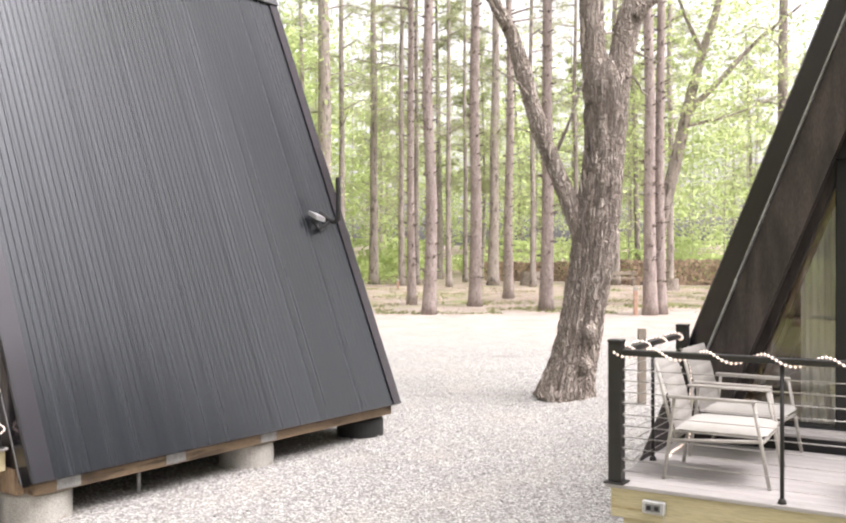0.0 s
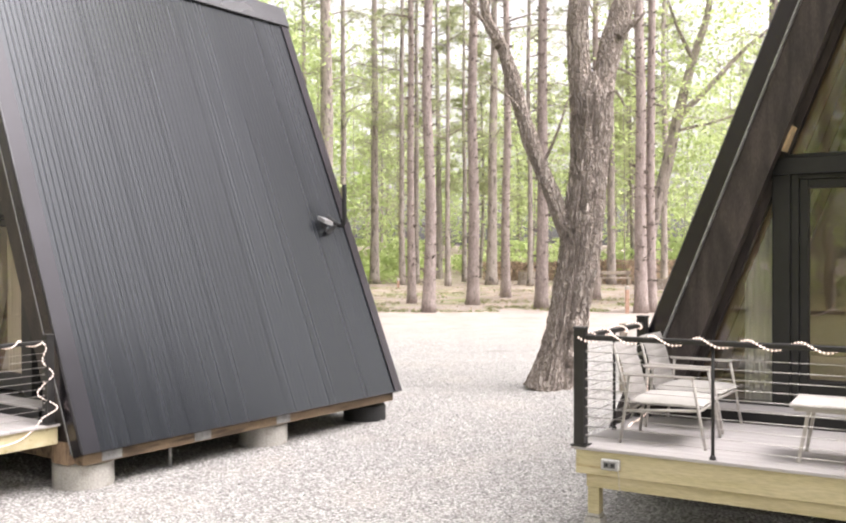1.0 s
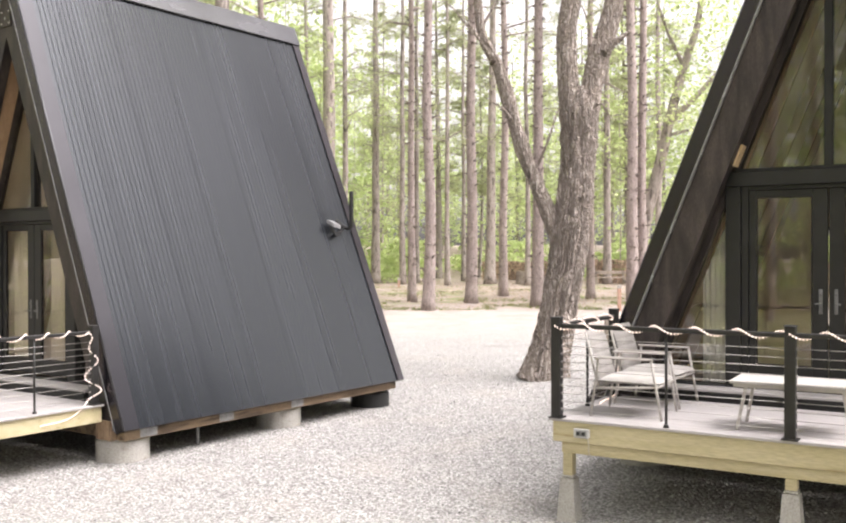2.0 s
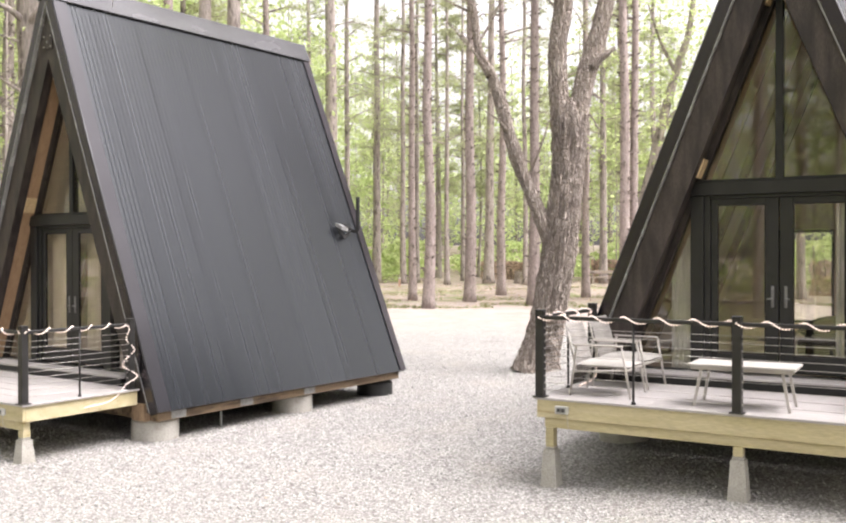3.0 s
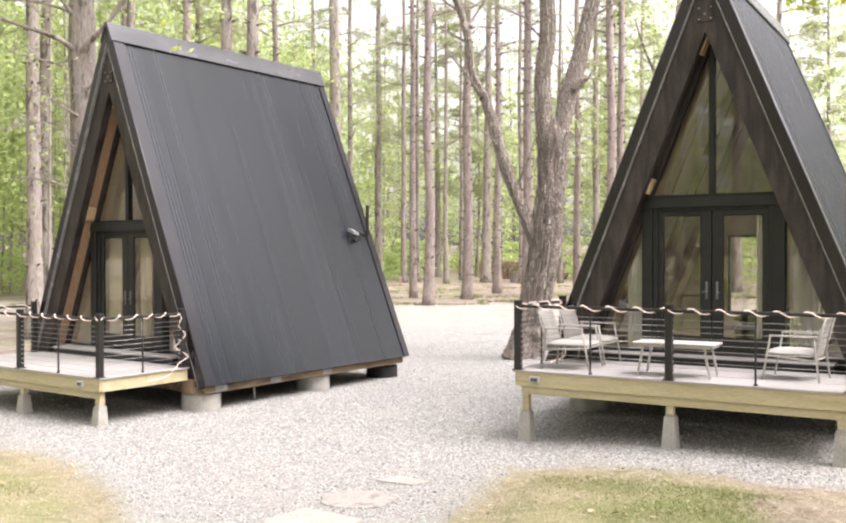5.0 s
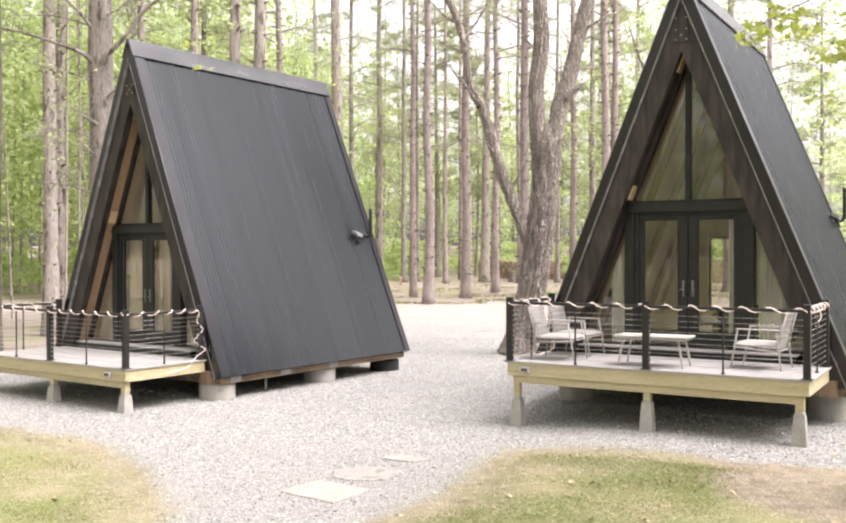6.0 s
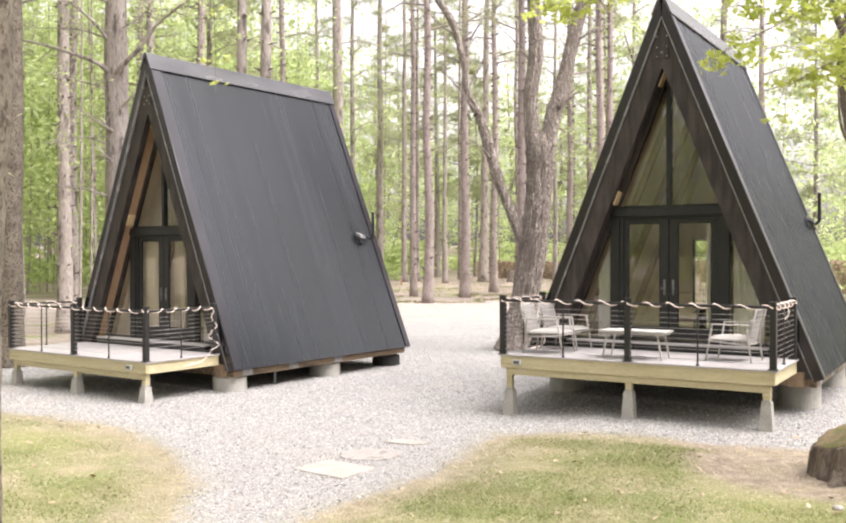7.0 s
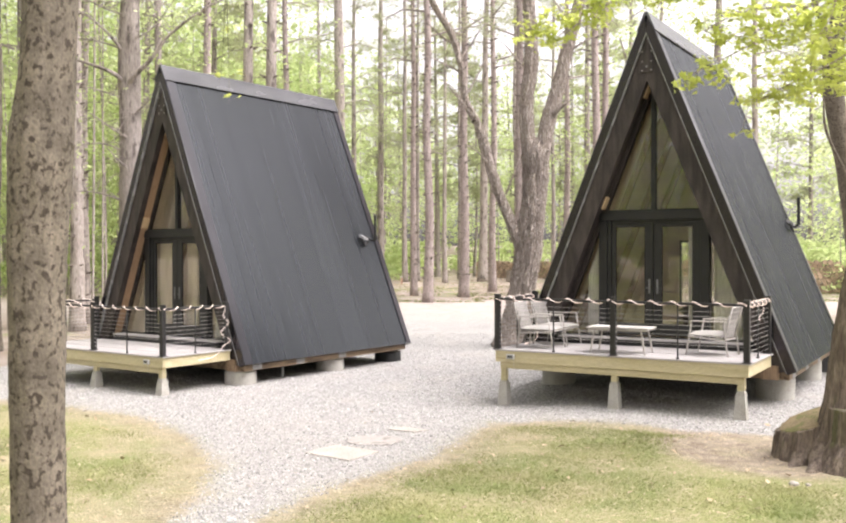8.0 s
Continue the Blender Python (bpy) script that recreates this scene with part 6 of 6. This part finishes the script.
# ---- stacked firewood, stakes and stumps along the far side of the road ----
def log_pile(a, b, height, label, seed):
    r = np.random.default_rng(seed)
    a, b = np.array(a, float), np.array(b, float)
    length = np.linalg.norm(b - a)
    ang = math.degrees(math.atan2(b[1] - a[1], b[0] - a[0]))
    ob = thing("log_pile", pose(a[0], a[1], float(ground_z(*a)) - 0.03, 0, 0, ang), label, "log pile", "firewood stacks")
    bark, ends = Shape(), Shape()
    z, row = 0.0, 0
    while z < height:
        x = r.uniform(0, 0.15)
        limit = length * r.uniform(0.94, 1.0)
        while x < limit:
            d = r.uniform(0.15, 0.30)
            n = int(r.integers(6, 10))
            y0 = r.uniform(-0.08, 0.08)
            cz = z + d / 2
            bark.tube([(x + d / 2, y0, cz), (x + d / 2, y0 + 0.5, cz)], d * 0.5, n, 0.15, x, 3.0, 1.0, False)
            k = len(ends.v)
            ends.add([(x + d / 2 + 0.49 * d * math.cos(2 * math.pi * j / n + 0.3), y0 - 0.004, cz + 0.49 * d * math.sin(2 * math.pi * j / n + 0.3)) for j in range(n)], [tuple(range(n))])
            x += d * 0.97
        z += 0.2
        row += 1
    part("log", bark, LOG_BARK, ob, "bark of split firewood logs")["kind"] = "stuff"
    part("log_end", ends, LOG_END, ob, "sawn ends of firewood logs")["kind"] = "stuff"
    return ob


log_pile((4.5, 70), (11.2, 67), 1.35, "long waist-high stack of split firewood behind the pines", 1)
log_pile((11.6, 61), (21.5, 57), 1.55, "long stack of dark split firewood at the edge of the wood", 2)
log_pile((19.5, 43), (26, 41), 1.6, "stack of reddish split firewood beyond a cabin", 3)


def lone_stump(x, y, r0, h, label):
    z = float(ground_z(x, y)) - 0.05
    s = thing("tree_stump", pose(x, y, z), label, "stump", "sawn stumps")
    part("bark", Shape().tube([(0, 0, 0), (0, 0, h * 0.5), (0, 0, h)], [r0 * 1.15, r0, r0 * 0.96], 20, 0.1, x, 4.0), MAPLE_BARK, s)
    part("sawn_top", Shape().lathe([(r0 * 0.9, h), (r0 * 0.88, h + 0.012)], 18), STUMP_TOP, s)


lone_stump(6.9, 60, 0.62, 0.95, "upright sawn stump beside the firewood")
lone_stump(14.0, 53, 0.55, 0.7, "squat sawn stump by the dark firewood")
lone_stump(17.0, 50, 0.5, 0.75, "low sawn stump by the dark firewood")
bench = thing("bench", pose(12.3, 58.5, float(ground_z(12.3, 58.5))), "rough grey timber bench in front of the firewood", "bench")
part("seat", Shape().box(-1.1, 1.1, -0.2, 0.2, 0.42, 0.5, 0.01), OLD_WOOD, bench)
part("backrest", Shape().box(-1.1, 1.1, 0.2, 0.26, 0.7, 0.9, 0.01), OLD_WOOD, bench)
for sx in (-0.9, 0.9):
    part("leg", Shape().box(sx - 0.08, sx + 0.08, -0.18, 0.26, -0.03, 0.42, 0.01), OLD_WOOD, bench)
    part("back_post", Shape().box(sx - 0.06, sx + 0.06, 0.2, 0.3, 0.42, 0.92, 0.01), OLD_WOOD, bench)


def stake(x, y, w, h, material, label, cap=None):
    ob = thing("stake", pose(x, y, float(ground_z(x, y)) - 0.08), label, "stake")
    part("post", Shape().box(-w / 2, w / 2, -w / 2, w / 2, 0, h, 0.006), material, ob)
    if cap:
        part("cap", Shape().box(-w / 2 - 0.01, w / 2 + 0.01, -w / 2 - 0.01, w / 2 + 0.01, h, h + 0.12, 0.006), cap, ob, "pale painted top")


def pebble(x, y, r, label):
    z = float(ground_z(x, y))
    s = Shape().lathe([(r * 0.7, -0.01), (r, r * 0.25), (r * 0.8, r * 0.6), (r * 0.3, r * 0.8)], 12, rough=0.35)
    solo("stone", s, SLAB, pose(x, y, z, 0, 0, 40), label, "stone", smooth=True)


pebble(4.0, -0.08, 0.055, "small white stone on the bare soil by the stump")
pebble(4.15, -0.10, 0.03, "pale pebble on the bare soil by the stump")
stake(3.54, 15.07, 0.12, 1.30, OLD_WOOD, "weathered grey wooden post in the gravel")
stake(7.49, 32.8, 0.13, 0.95, ORANGE_STAKE, "faded orange marker stake by the road", CHAIR_METAL)
stake(-1.5, 55.0, 0.14, 0.55, ORANGE_STAKE, "low marker stake at the edge of the wood", CHAIR_METAL)


# ---- stepping stones ----
def slab_stone(corners, h, material, label):
    c = np.array(corners, float)
    mid = c.mean(0)
    z = float(ground_z(*mid))
    ob = Shape()
    ring = []
    n = len(c)
    for k, (q, s) in enumerate(((-0.06, 1.0), (h - 0.008, 1.0), (h, 0.975))):
        ring += [(mid[0] + (x - mid[0]) * s, mid[1] + (y - mid[1]) * s, z + q) for x, y in c]
    faces = [tuple(range(n - 1, -1, -1)), tuple(range(2 * n, 3 * n))] + [(r * n + i, r * n + (i + 1) % n, r * n + n + (i + 1) % n, r * n + n + i) for r in range(2) for i in range(n)]
    solo("stepping_stone", ob.add(ring, faces), material, pose(0, 0, 0), label, "paving stone", "stepping stones")


slab_stone([(-1.60, 2.32), (-0.97, 1.84), (-0.61, 2.40), (-1.24, 2.83)], 0.02, SLAB, "square pale paving slab set in the gravel")
slab_stone([(-0.72 + 0.40 * math.cos(k * math.pi / 10) * (1 + 0.07 * math.sin(k * 2.3)), 3.17 + 0.35 * math.sin(k * math.pi / 10) * (1 + 0.08 * math.cos(k * 1.9))) for k in range(20)], 0.016, SLAB_DARK, "round grey flagstone set in the gravel")
slab_stone([(-0.55, 3.97), (-0.15, 3.76), (0.08, 3.90), (-0.31, 4.20)], 0.018, SLAB, "small pale paving slab set in the gravel")


# ---- loose crushed stone, grass and fallen leaves ----
def gravel(n):
    r = np.random.default_rng(3)
    y = r.uniform(0, 1, n) ** 1.5 * 21 - 1.0
    x = r.uniform(-1, 1, n) * (2.2 + 0.52 * (y + 8))
    k = (lawn_depth(x, y) < 0.0) & (inside(PAD, x, y) > 0) & (r.random(n) < smooth(0.06, -0.3, lawn_depth(x, y)) + 0.15)
    x, y = x[k], y[k]
    m = len(x)
    s = r.uniform(0.007, 0.016, m) * (1 + 0.35 * (r.random(m) > 0.9))
    base = np.array([(1, 0, 0), (-1, 0, 0), (0, 1, 0), (0, -1, 0), (0, 0, 0.75), (0, 0, -0.6)])
    tri = np.array([(0, 2, 4), (2, 1, 4), (1, 3, 4), (3, 0, 4), (2, 0, 5), (1, 2, 5), (3, 1, 5), (0, 3, 5)])
    p = base[None] * s[:, None, None] * r.uniform(0.6, 1.4, (m, 6, 1))
    a = r.uniform(0, 2 * math.pi, m)[:, None]
    tilt = r.normal(size=(m, 2)) * 0.4
    px, py, pz = p[..., 0], p[..., 1], p[..., 2]
    q = np.stack([px * np.cos(a) - py * np.sin(a), px * np.sin(a) + py * np.cos(a), pz + px * tilt[:, :1] + py * tilt[:, 1:]], -1)
    q += np.stack([x, y, ground_z(x, y) + s * 0.3], -1)[:, None]
    return q.reshape(-1, 3), (np.arange(m)[:, None, None] * 6 + tri[None]).reshape(-1, 3)


tagged(new("gravel", quick_mesh("gravel", *gravel(62000), GRAVEL)), "loose pale crushed stone over the yard", "gravel", kind="stuff")


def patch(x, y):
    """How thick the lawn grows: 0 bare to 1 lush."""
    v = 0.52 + 0.42 * np.sin(x * 1.3 + 0.8 * np.sin(y * 1.1)) * np.sin(y * 1.6 + 0.9 * np.sin(x * 0.9)) + 0.2 * np.sin(x * 4.1 + y * 2.7) * np.sin(y * 3.9 - x)
    bare = 1 - smooth(0.4, 2.0, np.hypot((x - BARE_AT[0]) * 1.25, (y - BARE_AT[1]) * 0.85))
    return np.clip(v - bare - 0.22 * (x < -2.2), 0, 1) * smooth(0.02, 0.7, lawn_depth(x, y))


def grass(n):
    r = np.random.default_rng(4)
    x, y = r.uniform(-8, 7.5, n), np.where(r.random(n) < 0.82, r.uniform(-2.6, 6.6, n), r.uniform(-13, -1.5, n))
    k = r.random(n) < patch(x, y)
    x, y = x[k], y[k]
    m = len(x)
    h = r.uniform(0.012, 0.034, m) * (0.7 + 0.5 * patch(x, y))
    a = r.uniform(0, 2 * math.pi, m)
    w = 0.0045
    z = ground_z(x, y)
    lean = r.normal(size=(m, 2)) * 1.1 * h[:, None]
    p = np.stack([np.stack([x - np.cos(a) * w, y - np.sin(a) * w, z - 0.003], -1), np.stack([x + np.cos(a) * w, y + np.sin(a) * w, z - 0.003], -1),
                  np.stack([x + lean[:, 0], y + lean[:, 1], z + h], -1)], 1)
    return p.reshape(-1, 3), np.arange(m * 3).reshape(m, 3)


tagged(new("grass", quick_mesh("grass", *grass(560000), GRASS)), "short patchy lawn of green and straw-coloured blades", "grass", kind="stuff")


def straw(n):
    """Dead stalks lying flat over the thin lawn and the bare soil."""
    r = np.random.default_rng(14)
    x, y = r.uniform(-7, 6.5, n), np.where(r.random(n) < 0.75, r.uniform(-2.5, 6, n), r.uniform(-13, -1.5, n))
    k = (lawn_depth(x, y) > -0.12) & (r.random(n) < 1.05 - patch(x, y))
    x, y = x[k], y[k]
    m = len(x)
    a, ln = r.uniform(0, 2 * math.pi, m), r.uniform(0.02, 0.065, m)
    c = np.stack([x, y, ground_z(x, y) + r.uniform(0.004, 0.014, m)], -1)
    d = np.stack([np.cos(a), np.sin(a), r.normal(size=m) * 0.15], -1) * ln[:, None]
    s = np.stack([-np.sin(a), np.cos(a), np.zeros(m)], -1) * 0.004
    return np.stack([c - d, c + s, c + d, c - s], 1).reshape(-1, 3), np.arange(m * 4).reshape(m, 4)


tagged(new("straw", quick_mesh("straw", *straw(60000), STRAW)), "dead straw-coloured stalks lying on thin lawn", "grass", kind="stuff")


def litter(n):
    r = np.random.default_rng(6)
    x, y = r.uniform(-9, 9, n), r.uniform(-2, 6, n)
    k = r.random(n) < np.where(lawn_depth(x, y) > -0.25, 1.0, 0.18)
    x, y = x[k], y[k]
    far = scatter(16000, -18, 26, 33.2, 66, lambda a, b: np.sin(a * 1.1 + 2 * np.sin(b * 0.5)) * np.sin(b * 0.9) > -0.35)
    near = np.stack([x, y, ground_z(x, y) + 0.035], -1)
    far = np.stack([far[:, 0], far[:, 1], ground_z(far[:, 0], far[:, 1]) + 0.03], -1)
    return leaves(np.concatenate([near, far]), 0.085, 0.8, 0.7, r)


def weeds(n):
    r = np.random.default_rng(9)
    x, y = r.uniform(-18, 26, n), 33.4 + 22 * r.random(n) ** 1.6
    k = np.sin(x * 0.7 + 1.5 * np.sin(y * 0.4)) * np.sin(y * 0.8 + x * 0.3) + 0.3 * np.sin(x * 3.1) > 0.25
    x, y = x[k], y[k]
    c = np.stack([x, y, ground_z(x, y)], -1)
    return blades(c, 0.13, 0.012, 4, -0.8, r)


tagged(new("weeds", quick_mesh("weeds", *weeds(16000), GRASS)), "thin tufts of green and straw grass beside the road", "grass", kind="stuff")
tagged(new("fallen_leaves", quick_mesh("fallen_leaves", *litter(420), DRY_LEAF)), "dry brown leaves scattered over lawn and forest floor", "leaves", kind="stuff")
